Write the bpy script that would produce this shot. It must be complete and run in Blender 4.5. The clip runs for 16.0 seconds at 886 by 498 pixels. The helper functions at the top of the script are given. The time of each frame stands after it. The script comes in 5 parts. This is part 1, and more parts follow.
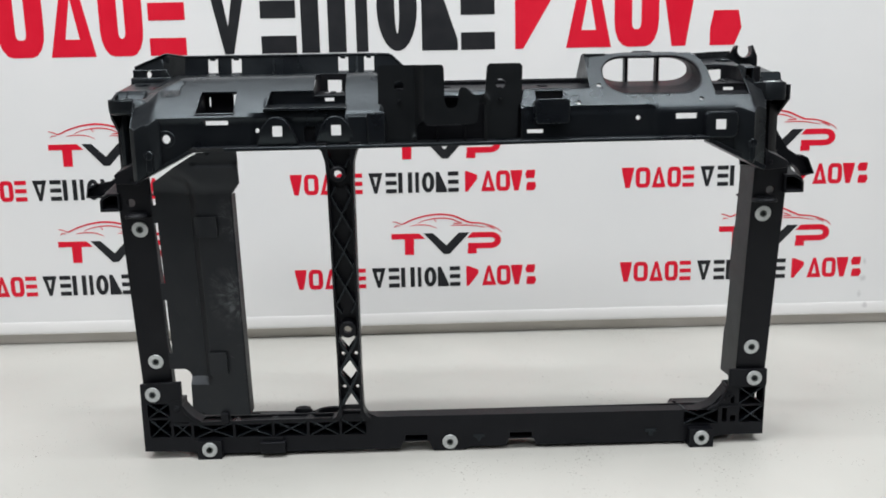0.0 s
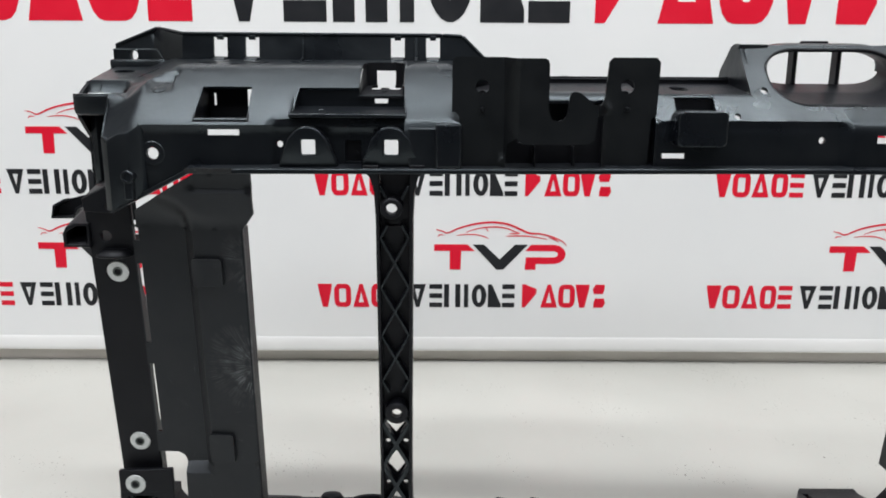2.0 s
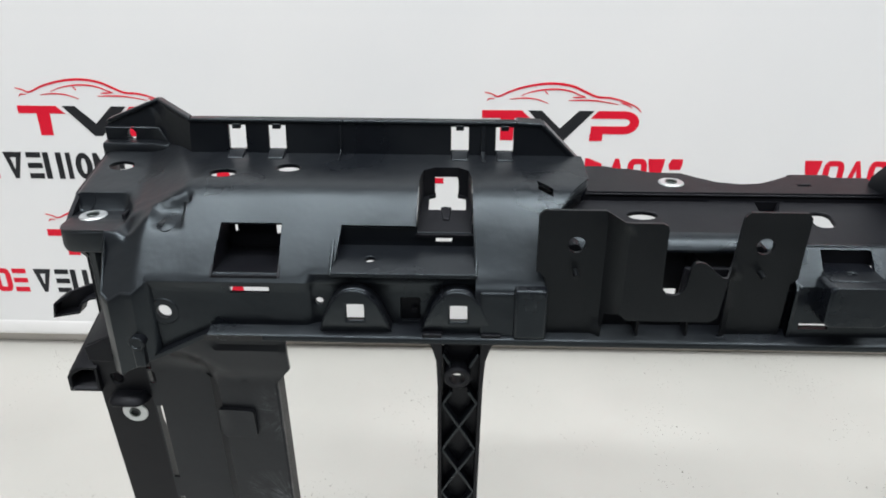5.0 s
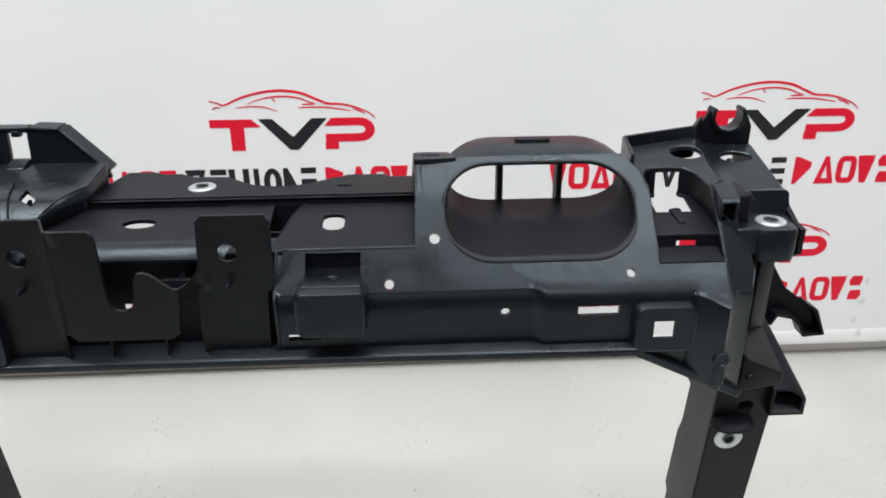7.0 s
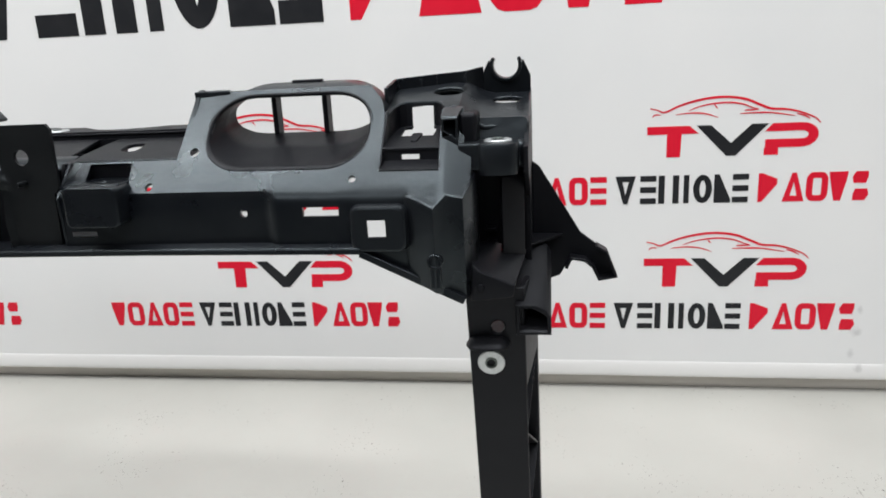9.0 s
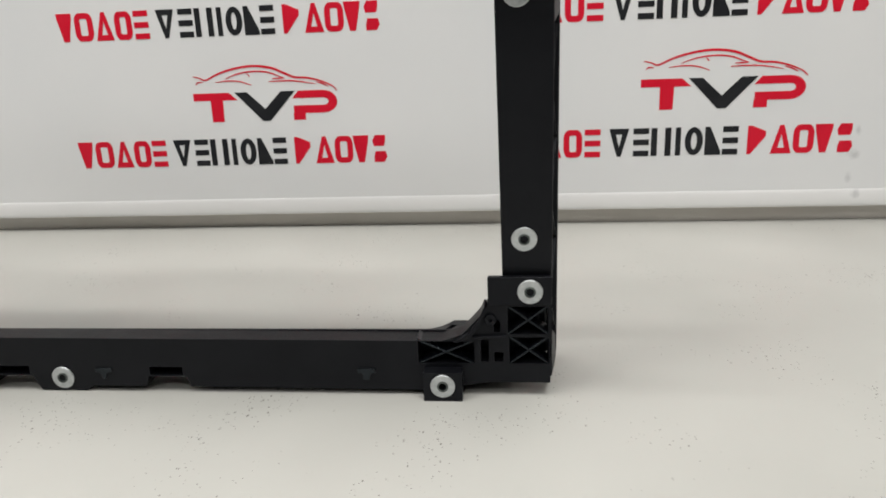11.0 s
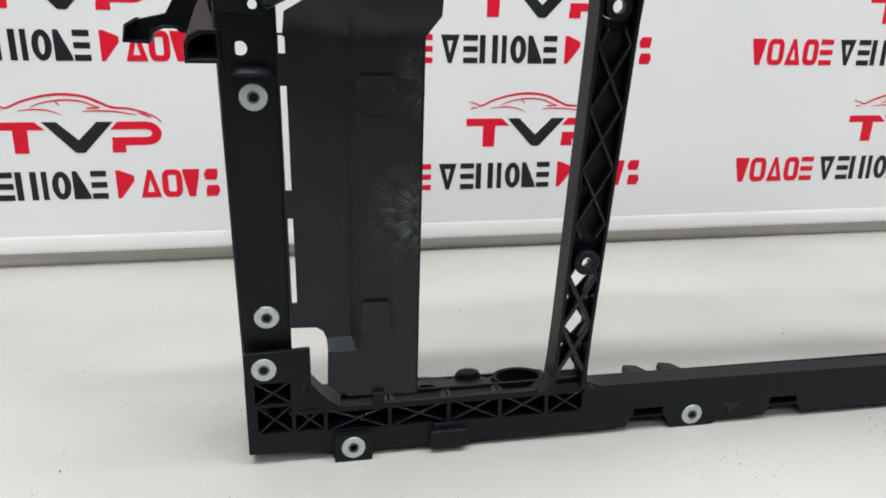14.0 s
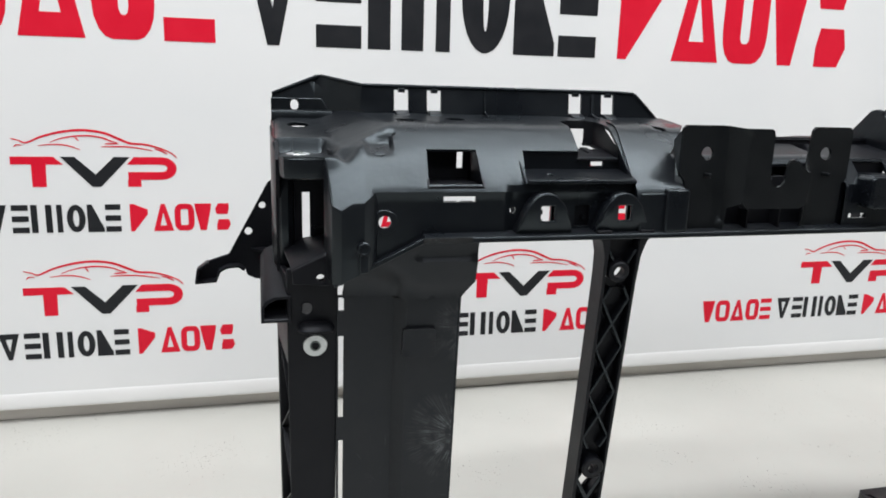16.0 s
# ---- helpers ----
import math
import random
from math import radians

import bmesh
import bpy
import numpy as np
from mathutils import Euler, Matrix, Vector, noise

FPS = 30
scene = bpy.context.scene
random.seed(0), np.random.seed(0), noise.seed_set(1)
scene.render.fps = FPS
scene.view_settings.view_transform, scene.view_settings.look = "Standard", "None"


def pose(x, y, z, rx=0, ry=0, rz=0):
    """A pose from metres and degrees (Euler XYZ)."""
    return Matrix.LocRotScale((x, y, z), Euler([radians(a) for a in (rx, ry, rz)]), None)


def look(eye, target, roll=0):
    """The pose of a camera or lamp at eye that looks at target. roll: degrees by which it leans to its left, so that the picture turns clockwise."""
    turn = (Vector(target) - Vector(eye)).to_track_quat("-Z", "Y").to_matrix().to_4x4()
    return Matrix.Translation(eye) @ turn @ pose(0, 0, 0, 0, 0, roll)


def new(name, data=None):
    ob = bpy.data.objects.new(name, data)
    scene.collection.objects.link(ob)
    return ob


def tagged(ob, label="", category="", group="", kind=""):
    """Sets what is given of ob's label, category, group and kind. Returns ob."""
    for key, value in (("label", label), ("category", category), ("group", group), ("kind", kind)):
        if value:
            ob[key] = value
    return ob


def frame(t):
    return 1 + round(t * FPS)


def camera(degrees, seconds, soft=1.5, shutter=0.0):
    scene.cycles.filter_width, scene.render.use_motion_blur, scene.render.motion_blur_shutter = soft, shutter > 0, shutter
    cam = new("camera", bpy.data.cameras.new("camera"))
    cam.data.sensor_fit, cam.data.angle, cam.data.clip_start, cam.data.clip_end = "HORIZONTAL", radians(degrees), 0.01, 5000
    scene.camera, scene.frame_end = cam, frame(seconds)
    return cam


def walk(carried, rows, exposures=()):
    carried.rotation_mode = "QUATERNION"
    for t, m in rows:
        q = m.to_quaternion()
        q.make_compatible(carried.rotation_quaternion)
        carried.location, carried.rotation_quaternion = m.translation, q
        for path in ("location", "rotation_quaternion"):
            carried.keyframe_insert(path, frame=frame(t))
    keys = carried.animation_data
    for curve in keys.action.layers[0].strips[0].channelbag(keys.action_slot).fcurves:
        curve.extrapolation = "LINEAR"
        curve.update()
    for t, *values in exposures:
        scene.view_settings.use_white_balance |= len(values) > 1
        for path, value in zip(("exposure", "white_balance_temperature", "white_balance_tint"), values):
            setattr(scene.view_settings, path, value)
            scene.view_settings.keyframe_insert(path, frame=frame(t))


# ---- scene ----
from mathutils.geometry import delaunay_2d_cdt

cam = camera(62.6, 16.0, soft=1.8)
PATH = [
    (0, (-0.019, -0.857, 0.394), (0.016, 1.116, 0.074), -1.2),
    (0.5, (-0.015, -0.789, 0.392), (-0.004, 1.179, 0.037), -1.4),
    (1, (-0.007, -0.711, 0.395), (-0.033, 1.252, 0.015), -1.3),
    (1.5, (-0.028, -0.659, 0.395), (-0.066, 1.301, -0.002), -0.7),
    (2, (-0.079, -0.613, 0.44), (-0.078, 1.342, 0.016), 0.3),
    (2.5, (-0.104, -0.595, 0.519), (-0.1, 1.337, 0.002), 1.3),
    (3, (-0.159, -0.563, 0.584), (-0.17, 1.315, -0.106), 2.0),
    (3.2, (-0.185, -0.54, 0.609), (-0.209, 1.317, -0.133), 1.9),
    (5.3, (-0.079, -0.434, 0.624), (-0.12, 1.38, -0.218), -0.1),
    (5.5, (-0.046, -0.431, 0.622), (-0.067, 1.384, -0.216), 0.1),
    (6, (0.03, -0.42, 0.613), (0.062, 1.398, -0.218), 0.5),
    (6.5, (0.111, -0.41, 0.605), (0.188, 1.41, -0.221), 0.4),
    (7, (0.163, -0.406, 0.603), (0.244, 1.424, -0.2), -0.5),
    (7.5, (0.203, -0.417, 0.593), (0.216, 1.437, -0.158), -1.6),
    (8, (0.305, -0.439, 0.574), (0.16, 1.443, -0.085), -2.6),
    (8.2, (0.355, -0.446, 0.571), (0.163, 1.444, -0.057), -2.7),
    (10.3, (0.428, -0.523, 0.311), (0.099, 1.386, -0.185), -3.0),
    (10.5, (0.423, -0.524, 0.289), (0.137, 1.386, -0.23), -2.8),
    (11, (0.367, -0.508, 0.265), (0.168, 1.403, -0.29), -2.2),
    (11.5, (0.238, -0.512, 0.274), (0.067, 1.398, -0.295), -1.4),
    (12, (0.078, -0.513, 0.281), (-0.09, 1.393, -0.3), -1.0),
    (12.5, (-0.063, -0.52, 0.297), (-0.177, 1.386, -0.298), -0.7),
    (13, (-0.157, -0.491, 0.299), (-0.132, 1.408, -0.328), -0.2),
    (13.5, (-0.248, -0.48, 0.302), (-0.043, 1.405, -0.334), 0.3),
    (14, (-0.325, -0.515, 0.34), (0.038, 1.357, -0.265), 1.0),
    (14.5, (-0.364, -0.537, 0.382), (0.096, 1.328, -0.175), 1.5),
    (15, (-0.374, -0.54, 0.43), (0.133, 1.327, -0.078), 1.7),
    (15.5, (-0.377, -0.534, 0.474), (0.144, 1.341, 0.012), 1.9),
    (16, (-0.392, -0.559, 0.489), (0.077, 1.337, 0.056), 1.6),
]
EXPOSURES = [(0, -0.12, 6500, 10), (0.5, -0.06, 6500, 10), (1.0, 0, 6500, 10), (8.2, 0, 6500, 10), (10.3, -0.25, 6800, 10), (11.0, -0.28, 6850, 10), (11.6, -0.13, 6560, 10), (12.5, -0.05, 6500, 10), (16.0, 0, 6500, 10)]
walk(cam, [(t, look(eye, target, roll)) for t, eye, target, roll in PATH], EXPOSURES)

# ---- light ----
world = bpy.data.worlds.new("world")
scene.world = world
world.use_nodes = True
world.node_tree.nodes["Background"].inputs[0].default_value = (0.9, 0.95, 1, 1)
world.node_tree.nodes["Background"].inputs[1].default_value = 0.2


def strip_lamp(x, y, z, length, width, watts, colour=(0.97, 0.985, 1.0)):
    """A long area lamp along x, used for ceiling tubes and for added fills."""
    data = bpy.data.lights.new("tube_or_fill", "AREA")
    data.shape, data.size, data.size_y, data.energy, data.color = "RECTANGLE", length, width, watts, colour
    ob = new("tube_or_fill", data)
    ob.matrix_world = pose(x, y, z)
    return ob


strip_lamp(0.0, -0.36, 2.4, 2.6, 0.10, 43)
# Two added strips, placed to brighten the sloping top shells.
strip_lamp(-1.2, -0.92, 2.4, 1.5, 0.12, 24)
strip_lamp(1.2, -0.98, 2.4, 1.3, 0.12, 20)
strip_lamp(0.0, 0.1, 2.4, 2.8, 0.7, 19)
# Added broad fill behind the camera, which lights the banner's front.
strip_lamp(0.0, -2.5, 2.4, 2.8, 0.6, 38)

# ---- materials ----


def material(name, colour, rough=0.5, metal=0.0, second=None, scale=40.0, bump=0.0, bump_scale=300.0, spread=(0.35, 0.65), coat=0.0, rough_var=0.08, spec=0.5, wavy=0.0, tint=None):
    m = bpy.data.materials.new(name)
    m.use_nodes = True
    n, l = m.node_tree.nodes, m.node_tree.links
    b = n["Principled BSDF"]
    b.inputs["Metallic"].default_value = metal
    b.inputs["Coat Weight"].default_value = coat
    b.inputs["Specular IOR Level"].default_value = spec
    if tint:
        b.inputs["Specular Tint"].default_value = (*tint, 1)
    co = n.new("ShaderNodeTexCoord")
    big = n.new("ShaderNodeTexNoise")
    big.inputs["Scale"].default_value, big.inputs["Detail"].default_value = scale, 6
    l.new(co.outputs["Object"], big.inputs["Vector"])
    ramp = n.new("ShaderNodeValToRGB")
    ramp.color_ramp.elements[0].position, ramp.color_ramp.elements[1].position = spread
    ramp.color_ramp.elements[0].color = (*colour, 1)
    ramp.color_ramp.elements[1].color = (*(second or colour), 1)
    l.new(big.outputs["Fac"], ramp.inputs["Fac"])
    l.new(ramp.outputs["Color"], b.inputs["Base Color"])
    rr = n.new("ShaderNodeMapRange")
    rr.inputs["To Min"].default_value, rr.inputs["To Max"].default_value = rough - rough_var, rough + rough_var
    l.new(big.outputs["Fac"], rr.inputs["Value"])
    l.new(rr.outputs["Result"], b.inputs["Roughness"])
    if bump:
        fine = n.new("ShaderNodeTexNoise")
        fine.inputs["Scale"].default_value, fine.inputs["Detail"].default_value = bump_scale, 4
        l.new(co.outputs["Object"], fine.inputs["Vector"])
        bp = n.new("ShaderNodeBump")
        bp.inputs["Strength"].default_value, bp.inputs["Distance"].default_value = bump, 0.001
        l.new(fine.outputs["Fac"], bp.inputs["Height"])
        if wavy:
            slow = n.new("ShaderNodeTexNoise")
            slow.inputs["Scale"].default_value, slow.inputs["Detail"].default_value = 34, 3
            l.new(co.outputs["Object"], slow.inputs["Vector"])
            wp = n.new("ShaderNodeBump")
            wp.inputs["Strength"].default_value, wp.inputs["Distance"].default_value = wavy, 0.003
            l.new(slow.outputs["Fac"], wp.inputs["Height"])
            l.new(wp.outputs["Normal"], bp.inputs["Normal"])
        l.new(bp.outputs["Normal"], b.inputs["Normal"])
    return m


# The blue specular tint puts the room's cold light into the sheen.
PLASTIC = material("black_plastic", (0.0036, 0.0044, 0.0064), 0.31, second=(0.006, 0.0067, 0.0085), scale=18, bump=0.04, bump_scale=1200, spec=0.42, wavy=0.32, rough_var=0.2, tint=(0.78, 0.92, 1.0))
MATT = material("black_matt_plastic", (0.0036, 0.0039, 0.0055), 0.44, second=(0.006, 0.0064, 0.0082), scale=30, bump=0.12, bump_scale=1500, spec=0.22, wavy=0.12, tint=(0.9, 0.93, 1.0))
STEEL = material("black_painted_steel", (0.0035, 0.004, 0.005), 0.42, second=(0.005, 0.0055, 0.0065), scale=60, bump=0.1, bump_scale=900, spec=0.3, tint=(0.85, 0.95, 1.0))
ZINC = material("zinc", (0.50, 0.53, 0.54), 0.38, metal=0.75, second=(0.62, 0.645, 0.655), scale=220, bump=0.1, bump_scale=600)
BORE = material("dark_bore", (0.1, 0.12, 0.12), 0.4, metal=0.8, second=(0.16, 0.18, 0.17), scale=200)
SCUFF = material("scuffed_plastic", (0.008, 0.009, 0.010), 0.5, second=(0.13, 0.14, 0.15), scale=420, spread=(0.56, 0.78))
VINYL = material("white_vinyl", (0.76, 0.77, 0.78), 0.36, second=(0.79, 0.795, 0.8), scale=4, bump=0.03, bump_scale=30)
HEM = material("white_hem", (0.8, 0.8, 0.8), 0.3, second=(0.83, 0.83, 0.83), scale=6)
RED = material("red_print", (0.66, 0.006, 0.028), 0.42, second=(0.70, 0.009, 0.033), scale=30, spec=0.25)
INK = material("black_print", (0.012, 0.013, 0.016), 0.42, second=(0.018, 0.019, 0.022), scale=30, spec=0.25)
RAIL = material("grey_rail", (0.70, 0.66, 0.61), 0.5, second=(0.76, 0.72, 0.67), scale=12, bump=0.1)
# Beige of the unseen side walls, chosen for what side faces reflect.
PLASTER = material("beige_wall_paint", (0.36, 0.345, 0.32), 0.85, second=(0.42, 0.40, 0.37), scale=3, bump=0.1)
# Wall and floor greys are kept dark so that front faces reflect little.
PAINT = material("grey_wall_paint", (0.034, 0.034, 0.038), 0.8, second=(0.045, 0.045, 0.046), scale=3, bump=0.1)
CONCRETE = material("grey_concrete", (0.032, 0.032, 0.032), 0.75, second=(0.050, 0.049, 0.048), scale=9, bump=0.2, bump_scale=120)
CEIL = material("ceiling_paint", (0.2, 0.2, 0.2), 0.9, second=(0.23, 0.23, 0.23), scale=3)


def floor_material():
    """Off-white painted board with fine dark scratches and grit."""
    m = material("white_board", (0.45, 0.449, 0.42), 0.42, second=(0.52, 0.517, 0.485), scale=3.5, bump=0.06, bump_scale=60, spread=(0.3, 0.7))
    n, l = m.node_tree.nodes, m.node_tree.links
    b = n["Principled BSDF"]
    co = next(x for x in n if x.bl_idname == "ShaderNodeTexCoord")
    base = b.inputs["Base Color"].links[0].from_socket
    where = n.new("ShaderNodeTexNoise")
    where.inputs["Scale"].default_value, where.inputs["Detail"].default_value = 9, 4
    l.new(co.outputs["Object"], where.inputs["Vector"])
    ragged = n.new("ShaderNodeTexNoise")
    ragged.inputs["Scale"].default_value, ragged.inputs["Detail"].default_value = 260, 3
    l.new(co.outputs["Object"], ragged.inputs["Vector"])
    bend = n.new("ShaderNodeVectorMath")
    bend.operation = "MULTIPLY_ADD"
    bend.inputs[1].default_value = (0.003, 0.003, 0.0)
    l.new(ragged.outputs["Color"], bend.inputs[0])
    l.new(co.outputs["Object"], bend.inputs[2])
    total = None
    for scale, turn, squash, size, share in ((110, 0.4, 0.45, 0.13, 0.86), (240, 1.2, 0.6, 0.20, 0.88), (330, 0.0, 1.0, 0.23, 0.82), (34, 2.2, 0.12, 0.05, 0.86)):
        stretch = n.new("ShaderNodeMapping")
        stretch.inputs["Location"].default_value = (scale * 0.37, turn, 0)
        stretch.inputs["Rotation"].default_value, stretch.inputs["Scale"].default_value = (0, 0, turn), (1.0, squash, 0.0)
        l.new(bend.outputs["Vector"], stretch.inputs["Vector"])
        cell = n.new("ShaderNodeTexVoronoi")
        cell.inputs["Scale"].default_value = scale
        l.new(stretch.outputs["Vector"], cell.inputs["Vector"])
        pick = n.new("ShaderNodeSeparateColor")
        l.new(cell.outputs["Color"], pick.inputs[0])
        add = n.new("ShaderNodeMath")
        add.operation, add.inputs[1].default_value = "MULTIPLY_ADD", 2.6
        l.new(where.outputs["Fac"], add.inputs[0])
        l.new(pick.outputs[0], add.inputs[2])
        gate = n.new("ShaderNodeMapRange")
        gate.inputs["From Min"].default_value, gate.inputs["From Max"].default_value = share + 1.42, share + 1.58
        l.new(add.outputs["Value"], gate.inputs["Value"])
        dot = n.new("ShaderNodeMapRange")
        dot.inputs["From Min"].default_value, dot.inputs["From Max"].default_value = size, size * 0.5
        l.new(cell.outputs["Distance"], dot.inputs["Value"])
        one = n.new("ShaderNodeMath")
        one.operation = "MULTIPLY"
        l.new(gate.outputs["Result"], one.inputs[0])
        l.new(dot.outputs["Result"], one.inputs[1])
        if total is None:
            total = one.outputs["Value"]
        else:
            most = n.new("ShaderNodeMath")
            most.operation = "MAXIMUM"
            l.new(total, most.inputs[0])
            l.new(one.outputs["Value"], most.inputs[1])
            total = most.outputs["Value"]
    mix = n.new("ShaderNodeMix")
    mix.data_type = "RGBA"
    l.new(total, mix.inputs["Factor"])
    l.new(base, mix.inputs[6])
    mix.inputs[7].default_value = (0.13, 0.12, 0.105, 1)
    l.new(mix.outputs[2], b.inputs["Base Color"])
    return m


BOARD = floor_material()


def smudge(m, spots, colour):
    """Faint grey rub marks: (x, z, half width, half height) each."""
    n, l = m.node_tree.nodes, m.node_tree.links
    b = n["Principled BSDF"]
    co = next(x for x in n if x.bl_idname == "ShaderNodeTexCoord")
    rough = n.new("ShaderNodeTexNoise")
    rough.inputs["Scale"].default_value, rough.inputs["Detail"].default_value = 130, 4
    l.new(co.outputs["Object"], rough.inputs["Vector"])
    base = b.inputs["Base Color"].links[0].from_socket
    for x, z, w, h in spots:
        shift = n.new("ShaderNodeMapping")
        shift.inputs["Location"].default_value, shift.inputs["Scale"].default_value = (-x / w, 0, -z / h), (1 / w, 0, 1 / h)
        l.new(co.outputs["Object"], shift.inputs["Vector"])
        far = n.new("ShaderNodeVectorMath")
        far.operation = "LENGTH"
        l.new(shift.outputs["Vector"], far.inputs[0])
        add = n.new("ShaderNodeMath")
        add.operation, add.inputs[1].default_value = "MULTIPLY_ADD", 1.6
        l.new(rough.outputs["Fac"], add.inputs[0])
        l.new(far.outputs["Value"], add.inputs[2])
        mask = n.new("ShaderNodeMapRange")
        mask.inputs["From Min"].default_value, mask.inputs["From Max"].default_value, mask.inputs["To Max"].default_value = 1.75, 0.9, 0.5
        l.new(add.outputs["Value"], mask.inputs["Value"])
        mix = n.new("ShaderNodeMix")
        mix.data_type = "RGBA"
        l.new(mask.outputs["Result"], mix.inputs["Factor"])
        l.new(base, mix.inputs[6])
        mix.inputs[7].default_value = (*colour, 1)
        base = mix.outputs[2]
    l.new(base, b.inputs["Base Color"])


smudge(VINYL, ((0.819, 0.062, 0.006, 0.008), (0.826, 0.125, 0.005, 0.009), (0.823, 0.093, 0.009, 0.008)), (0.45, 0.45, 0.46))
smudge(HEM, ((0.830, 0.040, 0.007, 0.010),), (0.45, 0.45, 0.46))


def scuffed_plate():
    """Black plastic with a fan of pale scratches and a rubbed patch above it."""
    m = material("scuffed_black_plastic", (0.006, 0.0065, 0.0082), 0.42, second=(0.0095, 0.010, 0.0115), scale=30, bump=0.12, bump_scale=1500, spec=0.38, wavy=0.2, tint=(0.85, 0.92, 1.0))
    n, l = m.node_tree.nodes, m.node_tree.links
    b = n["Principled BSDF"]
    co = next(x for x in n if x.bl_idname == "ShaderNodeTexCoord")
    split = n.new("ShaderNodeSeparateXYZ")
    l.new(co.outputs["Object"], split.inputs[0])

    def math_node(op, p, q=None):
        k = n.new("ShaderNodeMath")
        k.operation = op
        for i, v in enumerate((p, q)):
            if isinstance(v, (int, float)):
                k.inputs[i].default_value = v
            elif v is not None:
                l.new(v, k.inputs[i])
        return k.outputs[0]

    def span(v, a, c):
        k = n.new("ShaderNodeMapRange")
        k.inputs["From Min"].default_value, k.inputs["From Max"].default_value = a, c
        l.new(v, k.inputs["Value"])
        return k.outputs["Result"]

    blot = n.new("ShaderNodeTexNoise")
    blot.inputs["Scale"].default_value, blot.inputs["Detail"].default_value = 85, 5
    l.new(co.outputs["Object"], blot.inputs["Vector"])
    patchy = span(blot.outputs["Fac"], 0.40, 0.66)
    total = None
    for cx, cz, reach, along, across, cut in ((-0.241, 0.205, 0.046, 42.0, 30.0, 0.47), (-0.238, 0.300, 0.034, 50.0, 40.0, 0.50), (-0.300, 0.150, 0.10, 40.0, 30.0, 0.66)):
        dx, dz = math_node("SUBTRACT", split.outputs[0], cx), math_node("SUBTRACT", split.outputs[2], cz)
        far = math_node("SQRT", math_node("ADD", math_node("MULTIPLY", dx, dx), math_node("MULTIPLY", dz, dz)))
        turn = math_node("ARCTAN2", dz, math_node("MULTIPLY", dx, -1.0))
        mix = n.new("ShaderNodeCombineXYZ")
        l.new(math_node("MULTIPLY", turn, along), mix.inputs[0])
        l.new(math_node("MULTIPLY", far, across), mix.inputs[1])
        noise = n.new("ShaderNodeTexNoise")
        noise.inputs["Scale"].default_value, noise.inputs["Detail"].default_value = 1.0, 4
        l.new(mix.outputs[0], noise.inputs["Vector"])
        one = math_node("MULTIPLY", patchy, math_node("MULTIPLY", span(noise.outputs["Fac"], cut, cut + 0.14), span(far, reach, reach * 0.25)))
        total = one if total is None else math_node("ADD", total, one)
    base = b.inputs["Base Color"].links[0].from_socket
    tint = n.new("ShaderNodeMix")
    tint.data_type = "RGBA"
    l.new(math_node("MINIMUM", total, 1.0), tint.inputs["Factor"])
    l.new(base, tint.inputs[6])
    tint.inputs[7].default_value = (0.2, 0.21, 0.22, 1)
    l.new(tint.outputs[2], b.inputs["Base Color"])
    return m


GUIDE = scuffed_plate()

# ---- mesh helpers ----


def within(p, loop):
    hit, j = False, len(loop) - 1
    for i in range(len(loop)):
        a, b = loop[i], loop[j]
        if (a[1] > p[1]) != (b[1] > p[1]) and p[0] < (b[0] - a[0]) * (p[1] - a[1]) / (b[1] - a[1]) + a[0]:
            hit = not hit
        j = i
    return hit


def dense(loop, step):
    out = []
    for i, a in enumerate(loop):
        b = loop[(i + 1) % len(loop)]
        k = max(1, math.ceil(math.dist(a, b) / step)) if step else 1
        out += [(a[0] + (b[0] - a[0]) * q / k, a[1] + (b[1] - a[1]) * q / k) for q in range(k)]
    return out


def sheet(f, outline, holes=(), th=0.003, step=None, bm=None):
    """A plate with openings: f(u, v, depth) bends it into place."""
    bm = bm or bmesh.new()
    pts, edges = [], []
    loops = [dense(l, step) for l in (outline, *holes)]
    for l in loops:
        k = len(pts)
        pts += [Vector(p) for p in l]
        edges += [(k + i, k + (i + 1) % len(l)) for i in range(len(l))]
    if step:
        us, vs = [p[0] for p in outline], [p[1] for p in outline]
        for i in range(1, int((max(us) - min(us)) / step) + 1):
            for j in range(1, int((max(vs) - min(vs)) / step) + 1):
                p = (min(us) + i * step, min(vs) + j * step)
                if within(p, loops[0]) and not any(within(p, h) for h in loops[1:]) and min(math.dist(p, q) for l in loops for q in l) > 0.4 * step:
                    pts.append(Vector(p))
    got = delaunay_2d_cdt(pts, edges, [], 0, 1e-6)
    front = [bm.verts.new(f(p[0], p[1], 0.0)) for p in got[0]]
    back = [bm.verts.new(f(p[0], p[1], th)) for p in got[0]]
    rim = {}
    for t in got[2]:
        c = (sum(got[0][i][0] for i in t) / 3, sum(got[0][i][1] for i in t) / 3)
        if within(c, loops[0]) and not any(within(c, h) for h in loops[1:]):
            bm.faces.new([front[i] for i in t])
            bm.faces.new([back[i] for i in reversed(t)])
            for a, b in zip(t, (*t[1:], t[0])):
                if (b, a) in rim:
                    del rim[(b, a)]
                else:
                    rim[(a, b)] = 1
    for a, b in rim:
        bm.faces.new((front[b], front[a], back[a], back[b]))
    bmesh.ops.delete(bm, geom=[v for v in bm.verts if not v.link_faces], context="VERTS")
    return bm


